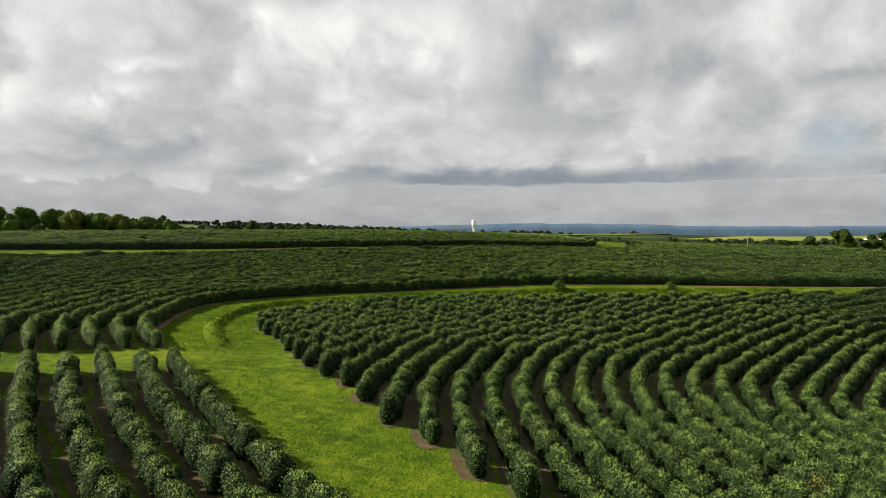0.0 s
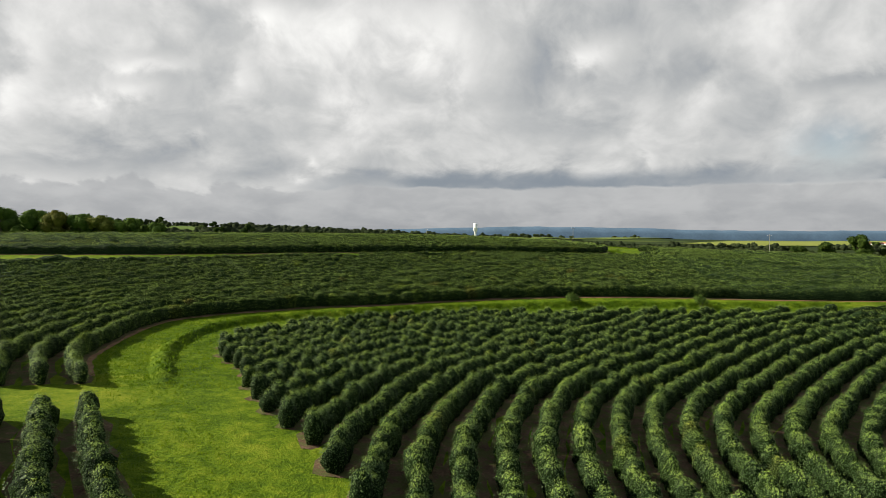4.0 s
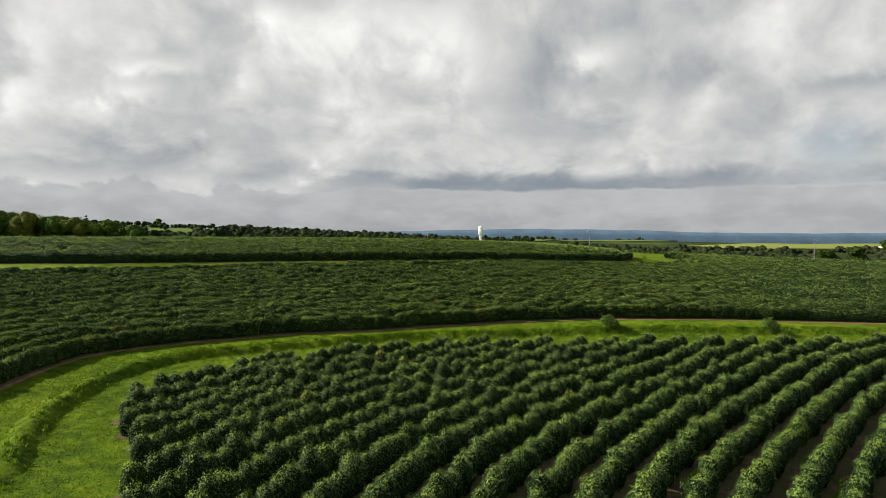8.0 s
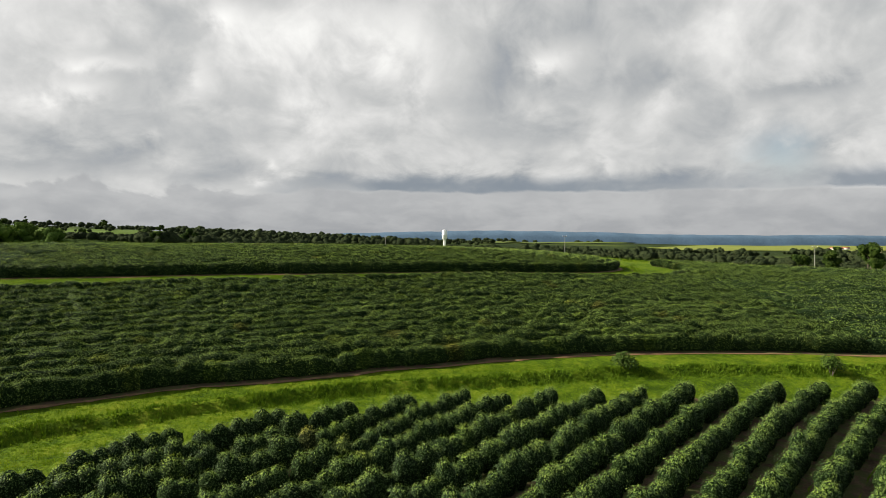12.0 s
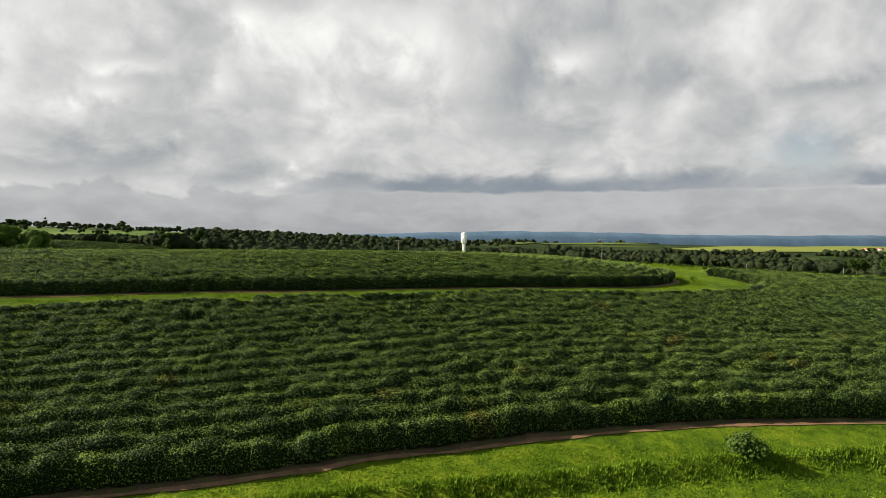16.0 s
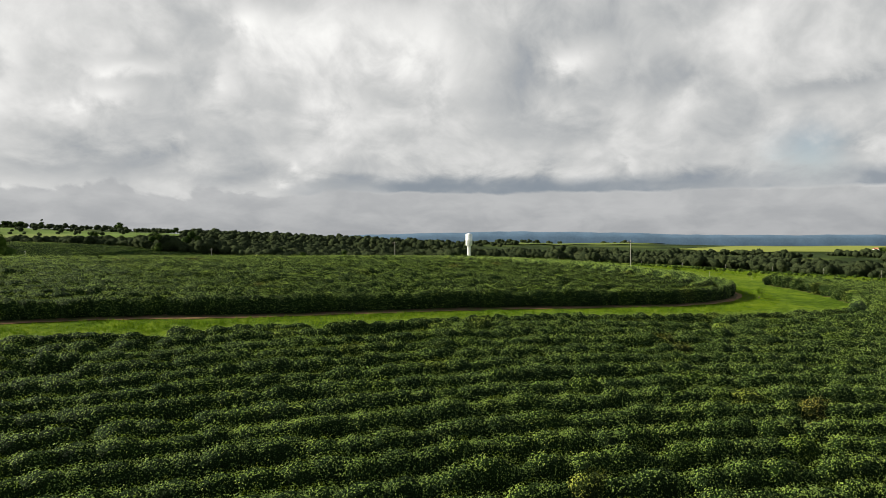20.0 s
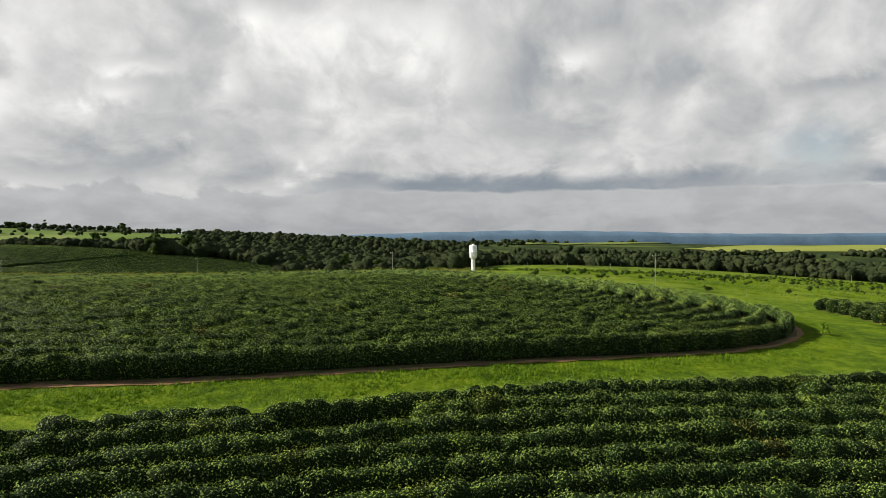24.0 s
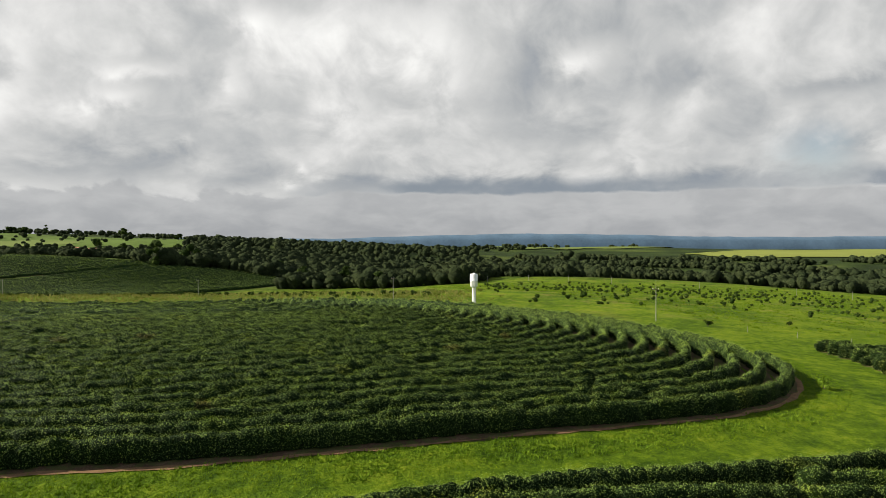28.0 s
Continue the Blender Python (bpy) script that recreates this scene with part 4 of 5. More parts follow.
def tree(x, y, h, spread_r, label, seed, mat=None, leaf=0.42, count=1500, group="", trunk_share=0.35):
    rng = np.random.default_rng(seed)
    z = float(ground_z(x, y))
    root = new("tree")
    root.location = (x, y, z)
    tagged(root, label, "tree", group)
    lean = rng.normal(0, 0.04, 2) * h
    tp = [(0, 0, -0.3), (lean[0] * 0.3, lean[1] * 0.3, h * 0.25), (lean[0] * 0.7, lean[1] * 0.7, h * 0.55), (lean[0], lean[1], h * 0.85)]
    v, f = tube(tp, [h * 0.030 + 0.05, h * 0.022, h * 0.014, h * 0.005])
    part("trunk", v, f, BARK, root, smooth=True)
    balls, rad = [], []
    m = int(rng.integers(8, 12))
    for i in range(m):
        a = 2 * math.pi * i / m + rng.normal(0, 0.3)
        q = rng.uniform(0.25, 0.75) * spread_r
        up = h * rng.uniform(trunk_share, 0.82)
        balls.append((lean[0] + q * math.cos(a), lean[1] + q * math.sin(a), up))
        rad.append(spread_r * rng.uniform(0.36, 0.56))
        if i % 2 == 0:
            s0 = h * rng.uniform(0.25, 0.5)
            v, f = tube([(lean[0] * 0.5, lean[1] * 0.5, s0), (lean[0] + q * 0.5 * math.cos(a), lean[1] + q * 0.5 * math.sin(a), (s0 + up) / 2 + 0.2), balls[-1]],
                        [h * 0.012, h * 0.008, h * 0.003], 5)
            part("limb", v, f, BARK, root, smooth=True)
    balls.append((lean[0], lean[1], h * 0.84))
    rad.append(spread_r * 0.45)
    v, f = leaf_cloud(np.array(balls), np.array(rad), count, leaf, rng)
    base = len(v)
    v, f = [v], [f]
    for q, w in zip(balls, rad):
        lv, lf = lump(w * 0.82, w * 0.8, w * 0.75, rng, 6)
        v.append(lv + np.array(q))
        f.append(lf + base)
        base += len(lv)
    v, f = np.vstack(v), np.vstack(f)
    v[:, 2] = np.minimum(v[:, 2], h * 1.02)
    part("crown", v, f, mat or TREE, root)
    return root


def shrub(x, y, h, r, label, seed, mat, leaf=0.16, count=420, group="", lift=0.0):
    rng = np.random.default_rng(seed)
    root = new("shrub")
    root.location = (x, y, float(ground_z(x, y)) + lift)
    tagged(root, label, "shrub", group)
    stems = []
    for i in range(4):
        a = rng.uniform(0, 6.28)
        v, f = tube([(0, 0, -0.1), (0.3 * r * math.cos(a), 0.3 * r * math.sin(a), h * 0.45), (0.55 * r * math.cos(a), 0.55 * r * math.sin(a), h * 0.8)], [0.05, 0.035, 0.015], 5)
        part("stem", v, f, BARK, root)
    m = 6
    a = rng.uniform(0, 6.28, m)
    q = rng.uniform(0.1, 0.6, m) * r
    c = np.column_stack([q * np.cos(a), q * np.sin(a), h * rng.uniform(0.3, 0.8, m)])
    v, f = leaf_cloud(c, r * rng.uniform(0.35, 0.6, m), count, leaf, rng, 0.9)
    v[:, 2] = np.maximum(v[:, 2], 0.02)
    part("foliage", v, f, mat, root)
    return root


shrub(23.7, 146.8, 3.0, 1.9, "bushy light green shrub growing on the grass bank", 1, GROVE, 0.15, 900)
shrub(48.8, 146.5, 2.5, 1.8, "loose light green shrub growing on the grass bank", 2, GROVE, 0.15, 800)
shrub(53.5, 233.5, 1.5, 1.1, "small round dark shrub alone in the grass turn", 3, RANK, 0.14, 350)

# woods and single trees
for i, (x, y, h, r) in enumerate([(238, 402, 17, 6.5), (252, 398, 14, 5.5), (266, 410, 16, 6), (281, 396, 19, 7), (296, 405, 15, 6), (310, 398, 17, 6.5), (330, 410, 16, 6), (226, 418, 12, 5), (214, 425, 9, 4.5), (258, 432, 17, 6), (292, 438, 18, 7)]):
    tree(x, y, h, r, "tall dark green broadleaf tree at the wood's edge", 200 + i, None, 0.5, 1900, "trees at the wood's edge", 0.15)
for i, (x, y, h, r) in enumerate([(-158, 352, 11, 7), (-170, 352, 13, 7.5), (-183, 350, 14, 8), (-196, 352, 15, 8), (-209, 350, 17, 8.5), (-223, 352, 18, 8.5), (-238, 350, 20, 9), (-252, 352, 21, 9), (-164, 364, 10, 8), (-190, 366, 14, 8.5), (-216, 362, 17, 9), (-245, 364, 20, 9.5), (-176, 366, 13, 7.5), (-203, 368, 16, 8), (-230, 370, 19, 8.5), (-262, 366, 22, 9)]):
    tree(x, y, h, r, "dense tree of a dark grove behind the field", 240 + i, GROVE, 0.40, 2200, "trees of the grove", 0.05)
for i, (x, y, h, r, t) in enumerate([(-255, 716, 17, 7, "dark broad tree at the tip of the far coffee field"), (-232, 735, 20, 9, "broad tree standing over the wood"), (-150, 735, 16, 6, "tall tree at the end of the far coffee rows"), (-770, 1690, 22, 13, "large round tree on the hill pasture"),
                                   (-520, 1190, 15, 9, "round tree on the pasture"), (-430, 1100, 18, 12, "broad dark tree beside the pasture"), (-640, 1330, 15, 10, "round tree on the hill pasture"), (-75, 640, 16, 5.5, "pale open tree before the wood"), (-46, 600, 12, 5, "leafy tree before the wood"),
                                   (-118, 690, 15, 6, "leafy tree before the wood"), (-1000, 1760, 24, 6, "slender tree on the hill"), (-1050, 1750, 16, 13, "broad tree by the farmhouses"), (-1085, 1755, 17, 12, "broad tree by the farmhouses"), (-560, 1500, 14, 9, "round tree on the hill pasture"),
                                   (-470, 1280, 13, 9, "round tree on the pasture"), (980, 1540, 12, 10, "dark round tree in the yellow field")]):
    tree(x, y, h, r, t, 300 + i, None, 0.7, 900, "", 0.15)


def build_woods():
    """Far woods: many small crowns, past counting."""
    rng = np.random.default_rng(41)
    spots = []

    def scatter(n, test, box, h):
        k = 0
        while k < n:
            x, y = rng.uniform(box[0], box[1]), rng.uniform(box[2], box[3])
            if test(x, y):
                spots.append((x, y, rng.uniform(*h)))
                k += 1

    slope = lambda x, y: x / (y - 145)
    # the wood across the dip, from its foot up to the ridge
    scatter(1900, lambda x, y: -0.44 < slope(x, y) and y > 585 + 0.5 * max(0, -30 - x) and not (y < 735 and x < -122) and noise.noise((x * 0.012, y * 0.012, 1.0)) > -0.6, (-350, 30, 585, 900), (8, 14))
    scatter(1300, lambda x, y: -0.40 - 0.03 * noise.noise((0, y * 0.01, 0)) < slope(x, y) and noise.noise((x * 0.006, y * 0.006, 7.0)) > -0.5, (-560, 60, 900, 1500), (9, 15))
    scatter(900, lambda x, y: -0.36 < slope(x, y) < 0.02, (-620, 60, 1500, 1780), (8, 13))
    scatter(110, lambda x, y: slope(x, y) > -0.47 and noise.noise((x * 0.02, y * 0.02, 4.0)) > -0.2, (-300, -120, 722, 760), (9, 16))
    scatter(900, lambda x, y: y > 630 + 45 * noise.noise((x * 0.01, 2.0, 0)), (-20, 620, 600, 730), (5, 11))
    scatter(3000, lambda x, y: noise.noise((x * 0.007, y * 0.007, 3.0)) > -0.25 + 0.3 * min(max((x - 150) / 400, 0), 1), (0, 900, 680, 1290), (7, 14))
    scatter(420, lambda x, y: noise.noise((x * 0.008, y * 0.008, 9.0)) > 0.0 and x > 0.1 * y, (60, 1500, 1290, 1400), (8, 13))
    scatter(150, lambda x, y: abs(y - 800 + 0.16 * (x + 430)) < 22, (-480, -285, 740, 850), (6, 11))
    scatter(130, lambda x, y: noise.noise((x * 0.006, y * 0.006, 13.0)) > 0.0 and -0.72 < slope(x, y) < -0.40, (-850, -330, 900, 1300), (7, 13))
    scatter(60, lambda x, y: -0.75 < slope(x, y) < -0.36, (-1100, -380, 1300, 1750), (7, 13))
    scatter(150, lambda x, y: abs(y - 1770 - 0.05 * (x + 900)) < 30 and noise.noise((x * 0.01, 0, 2.0)) > -0.15, (-1350, -650, 1700, 1850), (9, 14))
    scatter(260, lambda x, y: noise.noise((x * 0.003, y * 0.003, 5.0)) > 0.12 and x < 0.30 * (y - 145), (-200, 900, 1500, 2600), (9, 15))
    scatter(90, lambda x, y: abs(y - (650 - 0.35 * (x - 200))) < 30, (200, 420, 480, 700), (7, 12))
    vs, fs, base = [], [], 0
    for x, y, h in spots:
        far = y > 880
        h = h * rng.uniform(0.6, 1.05)
        r = h * (rng.uniform(0.48, 0.7) if y < 720 else rng.uniform(0.6, 0.85))
        z = float(ground_z(x, y)) - 0.5
        m = 2 if far else 4
        a = rng.uniform(0, 6.28, m)
        d = 0.5 * r
        c = np.column_stack([d * np.cos(a), d * np.sin(a), h * rng.uniform(0.45, 0.72, m)])
        rad = r * rng.uniform(0.5, 0.78, m)
        for q, w in zip(c, rad):
            v, f = lump(w, min(q[2] * 0.95, w * 1.3), w * rng.uniform(0.55, 0.95), rng, 6)
            vs.append(v + q + np.array([x, y, z]))
            fs.append(f + base)
            base += len(v)
        v, f = leaf_cloud(c, rad * 1.02, 3 if far else (70 if y < 760 else 14), h * (0.09 if far else 0.06), rng)
        vs.append(v + np.array([x, y, z]))
        fs.append(f + base)
        base += len(v)
    ob = mesh_object("far_woods", np.vstack(vs), np.vstack(fs), WOOD, smooth=True)
    tagged(ob, "dark green woods in the valley and on the far slopes", "woods", kind="stuff")


build_woods()


def polar_sheet(name, az0, az1, r0, r1, mat, label, lift=2.0, n=28):
    """A field with a wavering outline, draped over the far land."""
    rng = np.random.default_rng(len(name) + int(r0))
    wave = [np.interp(np.linspace(0, 1, n), np.linspace(0, 1, 8), rng.uniform(0, 1, 8)) for _ in range(4)]
    U, V = np.meshgrid(np.linspace(0, 1, n), np.linspace(0, 1, n), indexing="ij")
    A0, A1 = az0 + 0.10 * (az1 - az0) * wave[0][None, :], az1 - 0.10 * (az1 - az0) * wave[1][None, :]
    A = A0 + (A1 - A0) * U
    arch = np.sqrt(np.clip(1 - (2 * U - 1) ** 4, 0, 1))
    R0, R1 = r0 + 0.22 * (r1 - r0) * wave[2][:, None], r1 - 0.25 * (r1 - r0) * wave[3][:, None]
    mid = (r0 + r1) / 2
    R0, R1 = mid + (R0 - mid) * arch, mid + (R1 - mid) * arch
    R = R0 + (R1 - R0) * V
    X, Y = R * A, 145 + R
    v = np.stack([X, Y, ground_z(X, Y) + lift], -1).reshape(-1, 3)
    ob = mesh_object(name, v, grid_faces(n, n), mat, smooth=True)
    tagged(ob, label, "field", kind="structure")


YELLOW = plain("ripening_field", (0.155, 0.175, 0.04), 0.95, vary=0.18, scale=0.004)
PASTURE = plain("hill_pasture", (0.070, 0.105, 0.022), 0.95, vary=0.3, scale=0.01)
PALE = plain("pale_pasture", (0.105, 0.135, 0.035), 0.95, vary=0.25, scale=0.005)
FALLOW = plain("fallow_earth", (0.16, 0.135, 0.08), 0.95, vary=0.2, scale=0.006)
polar_sheet("field_1", 0.34, 0.98, 1300, 2150, YELLOW, "wide yellow-green field on the far plateau")
polar_sheet("field_2", 0.60, 0.98, 1205, 1330, FALLOW, "pale brown fallow field on the plateau's edge", 2.5)
polar_sheet("field_3", 0.02, 0.22, 1750, 2350, PALE, "pale green far pasture on a rise")
polar_sheet("field_4", -0.80, -0.36, 960, 1640, PASTURE, "green hillside pasture with scattered trees", 1.0)
polar_sheet("field_5", -0.78, -0.56, 1180, 1400, PALE, "yellowish field below the farmhouses", 1.6)
polar_sheet("field_6", -0.01, 0.14, 960, 1120, PASTURE, "small bright green field across the valley", 2.0)
polar_sheet("field_7", 0.44, 0.64, 800, 900, PASTURE, "green clearing on the valley side", 2.0)
polar_sheet("field_8", 0.15, 0.36, 2000, 2500, PALE, "long pale green far pasture")


polar_sheet("field_9", -0.57, -0.465, 600, 690, PASTURE, "narrow bright green meadow behind the far coffee", 0.8)


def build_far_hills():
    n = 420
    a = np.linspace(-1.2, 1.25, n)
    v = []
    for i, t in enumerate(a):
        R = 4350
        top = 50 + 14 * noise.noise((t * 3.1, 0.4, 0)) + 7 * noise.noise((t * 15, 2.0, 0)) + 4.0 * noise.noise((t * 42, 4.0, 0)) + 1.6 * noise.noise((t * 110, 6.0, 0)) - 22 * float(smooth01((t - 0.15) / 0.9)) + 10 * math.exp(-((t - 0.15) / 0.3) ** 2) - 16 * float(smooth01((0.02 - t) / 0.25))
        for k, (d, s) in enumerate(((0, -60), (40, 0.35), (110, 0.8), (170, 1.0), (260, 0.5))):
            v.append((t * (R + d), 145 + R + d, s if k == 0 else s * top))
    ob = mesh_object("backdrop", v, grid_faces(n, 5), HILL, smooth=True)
    tagged(ob, "long wooded ridge on the horizon, coloured blue for haze", "hills", kind="structure")


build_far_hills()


# ---- water tower ----
def lathe(profile, seg=32):
    a = np.linspace(0, 2 * math.pi, seg, endpoint=False)
    p = np.array(profile, float)
    v = np.stack([p[:, None, 0] * np.cos(a), p[:, None, 0] * np.sin(a), p[:, None, 1] + 0 * a], -1).reshape(-1, 3)
    return v, grid_faces(len(p), seg, True)


def build_tower(x, y):
    z = float(ground_z(x, y))
    root = new("water_tower")
    root.location = (x, y, z)
    tagged(root, "white steel water tower with a wide tank on a column", "water tower")
    v, f = lathe([(0.0, -0.3), (0.85, -0.3), (0.85, 0.25), (0.0, 0.25)])
    part("footing", v, f, CONCRETE, root)
    v, f = lathe([(0.50, 0.2), (0.50, 5.05), (0.58, 5.35)])
    part("column", v, f, WHITE, root)
    v, f = lathe([(0.5, 5.2), (0.94, 5.62), (1.0, 5.7), (1.0, 7.1), (1.015, 7.12), (1.0, 7.14), (1.0, 8.85), (0.97, 8.93), (0.3, 9.1), (0.0, 9.12)])
    part("tank", v, f, WHITE, root)
    v, f = lathe([(0.0, 9.1), (0.28, 9.1), (0.28, 9.22), (0.0, 9.24)], 16)
    part("hatch", v, f, WHITE, root)
    for s in (-0.18, 0.18):
        v, f = tube([(s, -0.62, 0.2), (s, -0.62, 5.2), (s, -1.12, 5.8), (s, -1.12, 8.9)], [0.03] * 4, 6)
        part("ladder_rail", v, f, WHITE, root)


build_tower(9.0, 319.0)


# ---- poles ----
def box(x0, x1, y0, y1, z0, z1):
    v = np.array([(x, y, z) for x in (x0, x1) for y in (y0, y1) for z in (z0, z1)], float)
    f = np.array([(0, 1, 3, 2), (4, 6, 7, 5), (0, 4, 5, 1), (2, 3, 7, 6), (0, 2, 6, 4), (1, 5, 7, 3)])
    return v, f


def utility_pole(x, y, h, turn, group):
    root = new("utility_pole")
    root.location = (x, y, float(ground_z(x, y)))
    root.rotation_euler = (0, 0, radians(turn))
    tagged(root, "weathered grey concrete utility pole with a crossarm", "utility pole", group)
    v, f = tube([(0, 0, -0.5), (0, 0, h * 0.5), (0, 0, h)], [0.11, 0.09, 0.065], 8)
    part("shaft", v, f, CONCRETE, root)
    v, f = box(-0.75, 0.75, -0.17, -0.10, h - 0.62, h - 0.50)
    part("crossarm", v, f, BARK, root)
    for s in (-0.65, 0.65):
        v, f = lathe([(0.0, h - 0.5), (0.05, h - 0.5), (0.07, h - 0.4), (0.03, h - 0.32), (0.0, h - 0.32)], 8)
        part("insulator", v + np.array([s, -0.13, 0]), f, WHITE, root)


for x, y, h in ((-176, 402, 6.5), (-91, 385, 6.5), (-15, 346, 7.5), (50, 294, 8.0), (113, 252, 8.5), (150, 226, 8.0)):
    utility_pole(x, y, h, -30, "power line across the crest")


def fence_post(x, y, h, group):
    root = new("fence_post")
    root.location = (x, y, float(ground_z(x, y)))
    tagged(root, "short pale concrete post at the pasture's edge", "post", group)
    v, f = tube([(0, 0, -0.3), (0, 0, h)], [0.03 + 0.02 * h, 0.02 + 0.017 * h], 6)
    part("shaft", v, f, CONCRETE, root)
    v, f = tube([(0, 0, h), (0, 0, h + 0.12)], [0.025 + 0.018 * h, 0.01], 6)
    part("cap", v, f, CONCRETE, root)


for x, y in ((190, 492), (172, 512), (152, 528), (131, 543), (107, 556), (82, 568), (57, 578), (30, 586), (206, 470), (222, 448), (3, 592)):
    fence_post(x, y, 4.2, "posts along the far fence")
for x, y in ((66, 283), (74, 278), (82, 273), (140, 246), (165, 236), (185, 228)):
    fence_post(x, y, 1.2, "posts beside the field road")


# ---- pasture scrub ----
def build_scrub():
    rng = np.random.default_rng(55)
    vs, fs, base = [], [], 0
    for i in range(680):
        t = rng.random()
        if t < 0.5:
            x, y = rng.uniform(20, 230), rng.uniform(330, 560)
        elif t < 0.75:  # lines of saplings
            k = rng.integers(3)
            u = rng.random()
            x, y = 25 + 140 * u + rng.normal(0, 1.5), 520 - 40 * k - 60 * u + rng.normal(0, 2)
        else:  # rough edge beyond the upper field
            u = rng.random()
            x, y = -200 + 200 * u, 396 - 34 * max(0, u - 0.55) * 2 + rng.normal(0, 5)
        h = rng.uniform(0.5, 1.5)
        m = 3
        a = rng.uniform(0, 6.28, m)
        c = np.column_stack([0.4 * h * np.cos(a), 0.4 * h * np.sin(a), h * rng.uniform(0.2, 0.7, m)])
        v, f = leaf_cloud(c, h * rng.uniform(0.34, 0.5, m), 40, h * 0.17, rng, 1.1)
        foot = np.array([x, y, float(ground_z(x, y))])
        vs.append(v + foot)
        fs.append(f + base)
        base += len(v)
        v, f = lump(h * 0.55, h * 0.4, h * 0.5, rng, 6)
        vs.append(v + foot + np.array([0, 0, h * 0.38]))
        fs.append(f + base)
        base += len(v)
    ob = mesh_object("scrub", np.vstack(vs), np.vstack(fs), TREE)
    tagged(ob, "scattered low dark bushes over the pasture", "scrub", kind="stuff")
    # dry grass at the rough edge
    n = 16000
    u = rng.random(n)
    x = -210 + 250 * u
    y = 343 + 58 * rng.random(n) - 30 * np.maximum(0, u - 0.6)
    thin = (0.45 + 0.4 * np.array([noise.noise((a * 0.07, b * 0.16, 3.0)) for a, b in zip(x, y)]) > rng.random(n)) & (x < 8)
    x, y = x[thin], y[thin]
    n = len(x)
    pts = np.column_stack([x, y, ground_z(x, y) - 0.05])
    v, f = blades(pts, rng.uniform(0.3, 0.95, n), rng, per=4, lean=0.6)
    ob = mesh_object("dry_grass", v, f, DRY)
    tagged(ob, "tall yellow dry grass along the field's far edge", "grass", kind="stuff")
    # rank clumps among the dry grass
    vs, fs, base = [], [], 0
    for i in range(260):
        u = rng.random()
        x, y = -205 + 225 * u, 346 + 52 * rng.random() - 26 * max(0, u - 0.6)
        h = rng.uniform(0.7, 1.9)
        v, f = leaf_cloud(np.array([(0, 0, h * 0.35), (h * 0.7, 0.2, h * 0.3), (-h * 0.6, 0.1, h * 0.28)]), h * rng.uniform(0.4, 0.7, 3), 46, h * 0.16, rng, 0.8)
        v[:, 2] = np.maximum(v[:, 2], 0.0)
        vs.append(v + np.array([x, y, float(ground_z(x, y))]))
        fs.append(f + base)
        base += len(v)
    ob = mesh_object("rank_weeds", np.vstack(vs), np.vstack(fs), OLIVE)
    tagged(ob, "olive clumps of tall weeds along the field's far edge", "weeds", kind="stuff")
    # tussocks and low weeds
    vs, fs, base = [], [], 0
    for i in range(1700):
        x, y = rng.uniform(0, 240), rng.uniform(285, 560)
        if x < 72 - (y - 285) * 0.35:
            continue
        h = rng.uniform(0.2, 0.55)
        v, f = leaf_cloud(np.array([(0, 0, h * 0.3), (h * 0.8, 0.3 * h, h * 0.2)]), np.array([h, h * 0.8]), 16, 0.16, rng, 0.7)
        v[:, :2] *= 1.6
        vs.append(v + np.array([x, y, float(ground_z(x, y))]))
        fs.append(f + base)
        base += len(v)
    ob = mesh_object("grass_tussocks", np.vstack(vs), np.vstack(fs), WEED)
    tagged(ob, "low green tussocks scattered over the pasture", "grass", kind="stuff")
    # coarse grass over the pasture
    n = 26000
    x, y = rng.uniform(-10, 240, n), rng.uniform(285, 560, n)
    keep = (x > 70 - (y - 285) * 0.35) & (noise_field(x, y) > 0.0)
    x, y = x[keep], y[keep]
    pts = np.column_stack([x, y, ground_z(x, y) - 0.03])
    v, f = blades(pts, rng.uniform(0.15, 0.5, len(x)), rng, per=3, lean=0.9)
    ob = mesh_object("pasture_grass", v, f, WEED)
    tagged(ob, "coarse bright green pasture grass", "grass", kind="stuff")


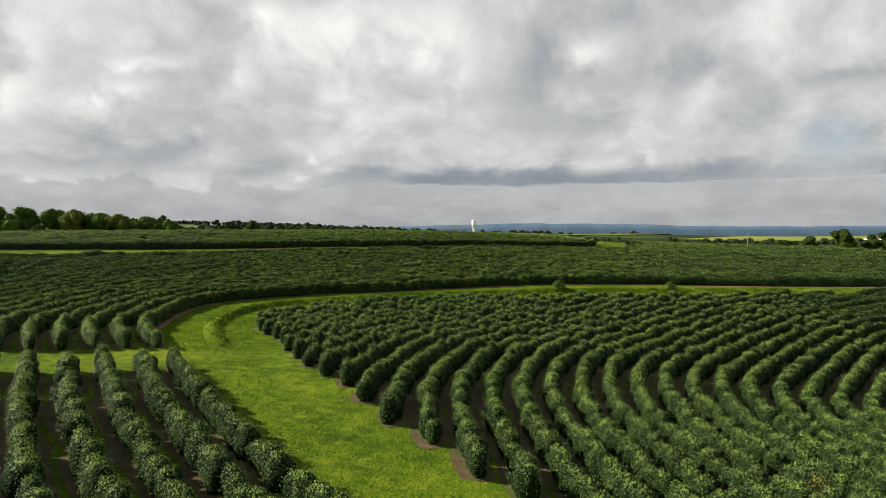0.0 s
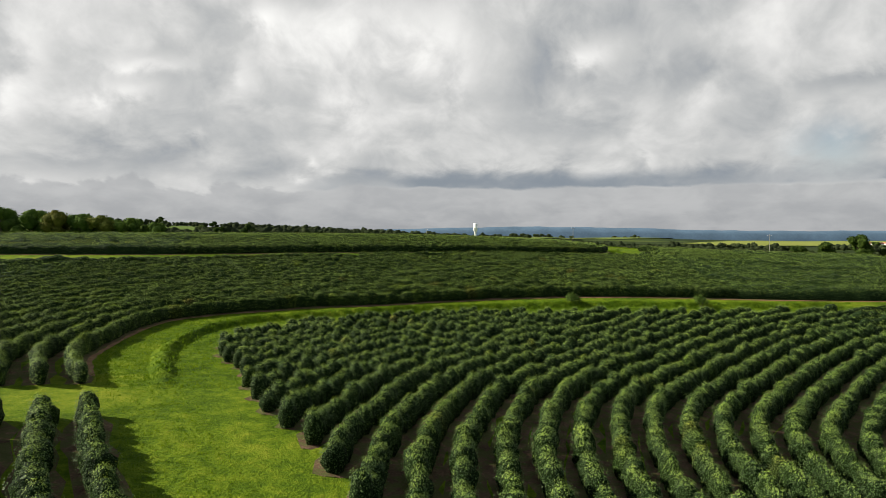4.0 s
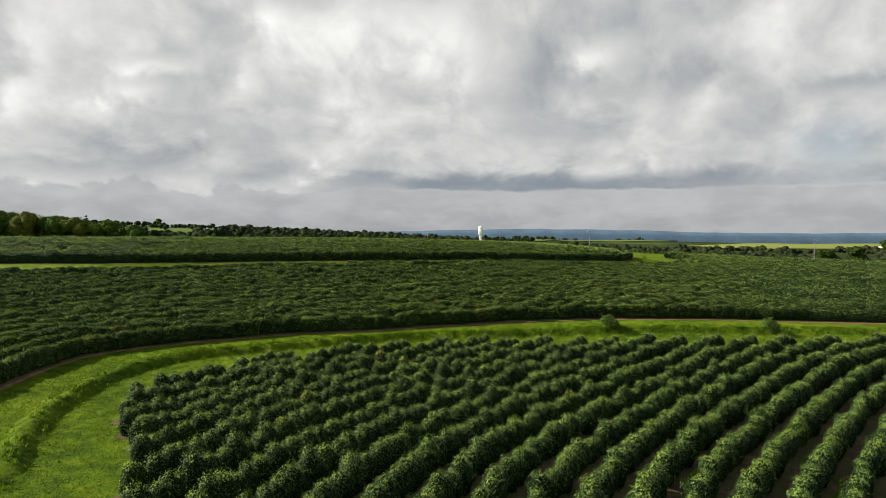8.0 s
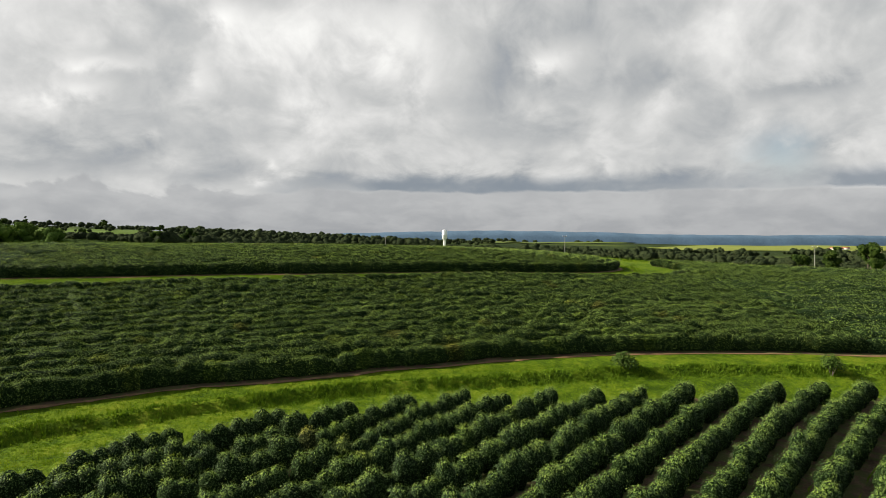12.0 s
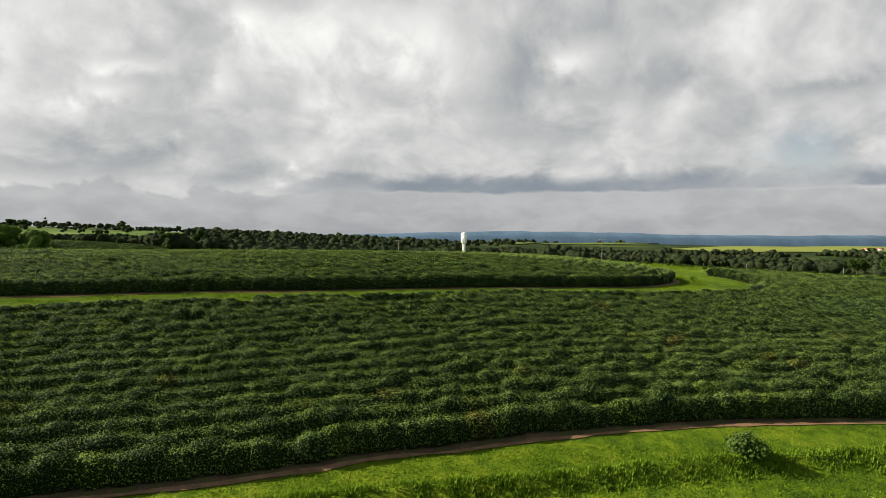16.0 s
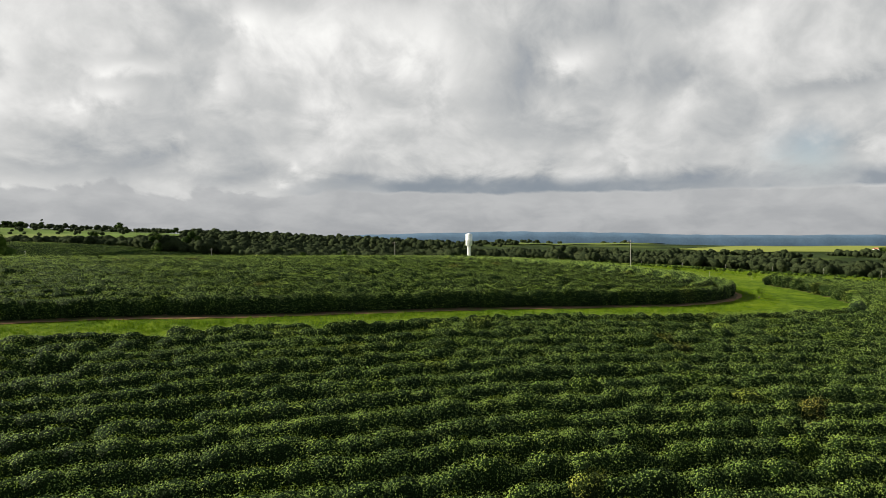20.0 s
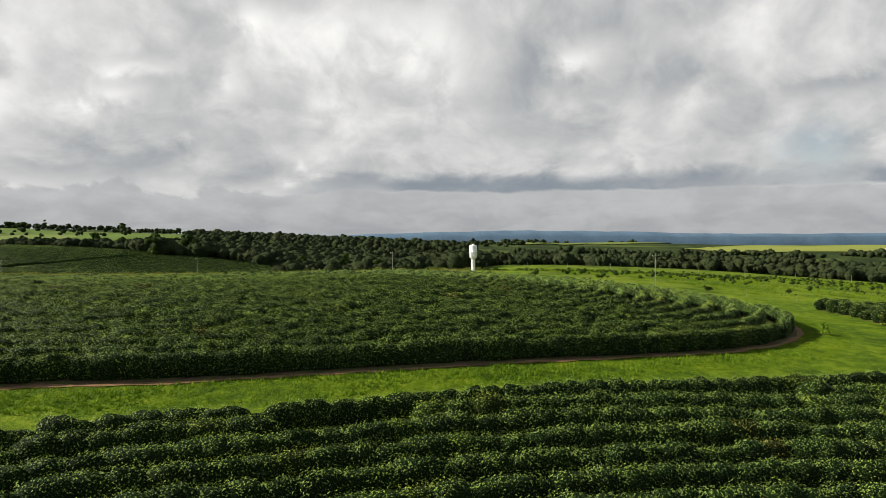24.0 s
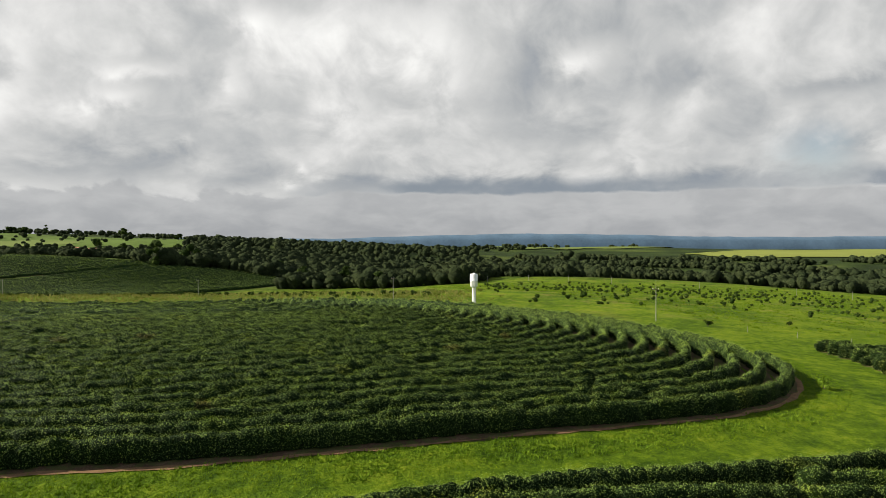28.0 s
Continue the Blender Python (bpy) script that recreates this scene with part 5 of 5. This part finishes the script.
build_scrub()
shrub(60, 289, 1.5, 1.0, "single round dark bush in the pasture", 21, TREE, 0.16, 300)
shrub(84, 300, 1.3, 0.8, "small dark bush in the pasture", 22, TREE, 0.16, 250)
shrub(-1, 331, 1.2, 1.0, "small dark bush near the water tower", 23, TREE, 0.16, 250)


# ---- farm buildings ----
def house(x, y, w, d, h, turn, label):
    root = new("house")
    root.location = (x, y, float(ground_z(x, y)))
    root.rotation_euler = (0, 0, radians(turn))
    tagged(root, label, "house")
    v, f = box(-w / 2, w / 2, -d / 2, d / 2, -1.0, h)
    part("wall", v, f, WALL, root)
    e, r = 0.5, h + d * 0.28
    v = np.array([(-w / 2 - e, -d / 2 - e, h - 0.1), (w / 2 + e, -d / 2 - e, h - 0.1), (w / 2 + e, 0, r), (-w / 2 - e, 0, r), (-w / 2 - e, d / 2 + e, h - 0.1), (w / 2 + e, d / 2 + e, h - 0.1),
                  (-w / 2 - e, -d / 2 - e, h + 0.1), (w / 2 + e, -d / 2 - e, h + 0.1), (w / 2 + e, 0, r + 0.2), (-w / 2 - e, 0, r + 0.2), (-w / 2 - e, d / 2 + e, h + 0.1), (w / 2 + e, d / 2 + e, h + 0.1)])
    f = np.array([(0, 3, 2, 1), (3, 4, 5, 2), (6, 7, 8, 9), (9, 8, 11, 10), (0, 1, 7, 6), (4, 10, 11, 5), (0, 6, 9, 3), (3, 9, 10, 4), (1, 2, 8, 7), (2, 5, 11, 8)])
    part("roof", v, f, TILE, root)
    for k in (-0.3, 0.3):
        v, f = box(k * w - 0.7, k * w + 0.7, -d / 2 - 0.06, -d / 2 + 0.02, 1.0, 2.2)
        part("window", v, f, SHADE, root)
    v, f = box(-0.5, 0.5, -d / 2 - 0.07, -d / 2 + 0.02, 0.0, 2.1)
    part("door", v, f, SHADE, root)


house(-608, 1255, 18, 9, 3.4, 20, "low white farmhouse with a clay tile roof")
house(-640, 1270, 13, 8, 3.2, -10, "small white farmhouse with a clay tile roof")
house(-585, 1245, 10, 7, 3.0, 40, "small white farm shed with a red roof")
house(-1020, 1790, 16, 9, 3.5, 15, "white farmhouse among trees on the hill")
house(1075, 1690, 34, 12, 5.0, 5, "long white farm building at the plateau's edge")
house(1120, 1720, 18, 11, 5.0, -12, "white farm building among trees")
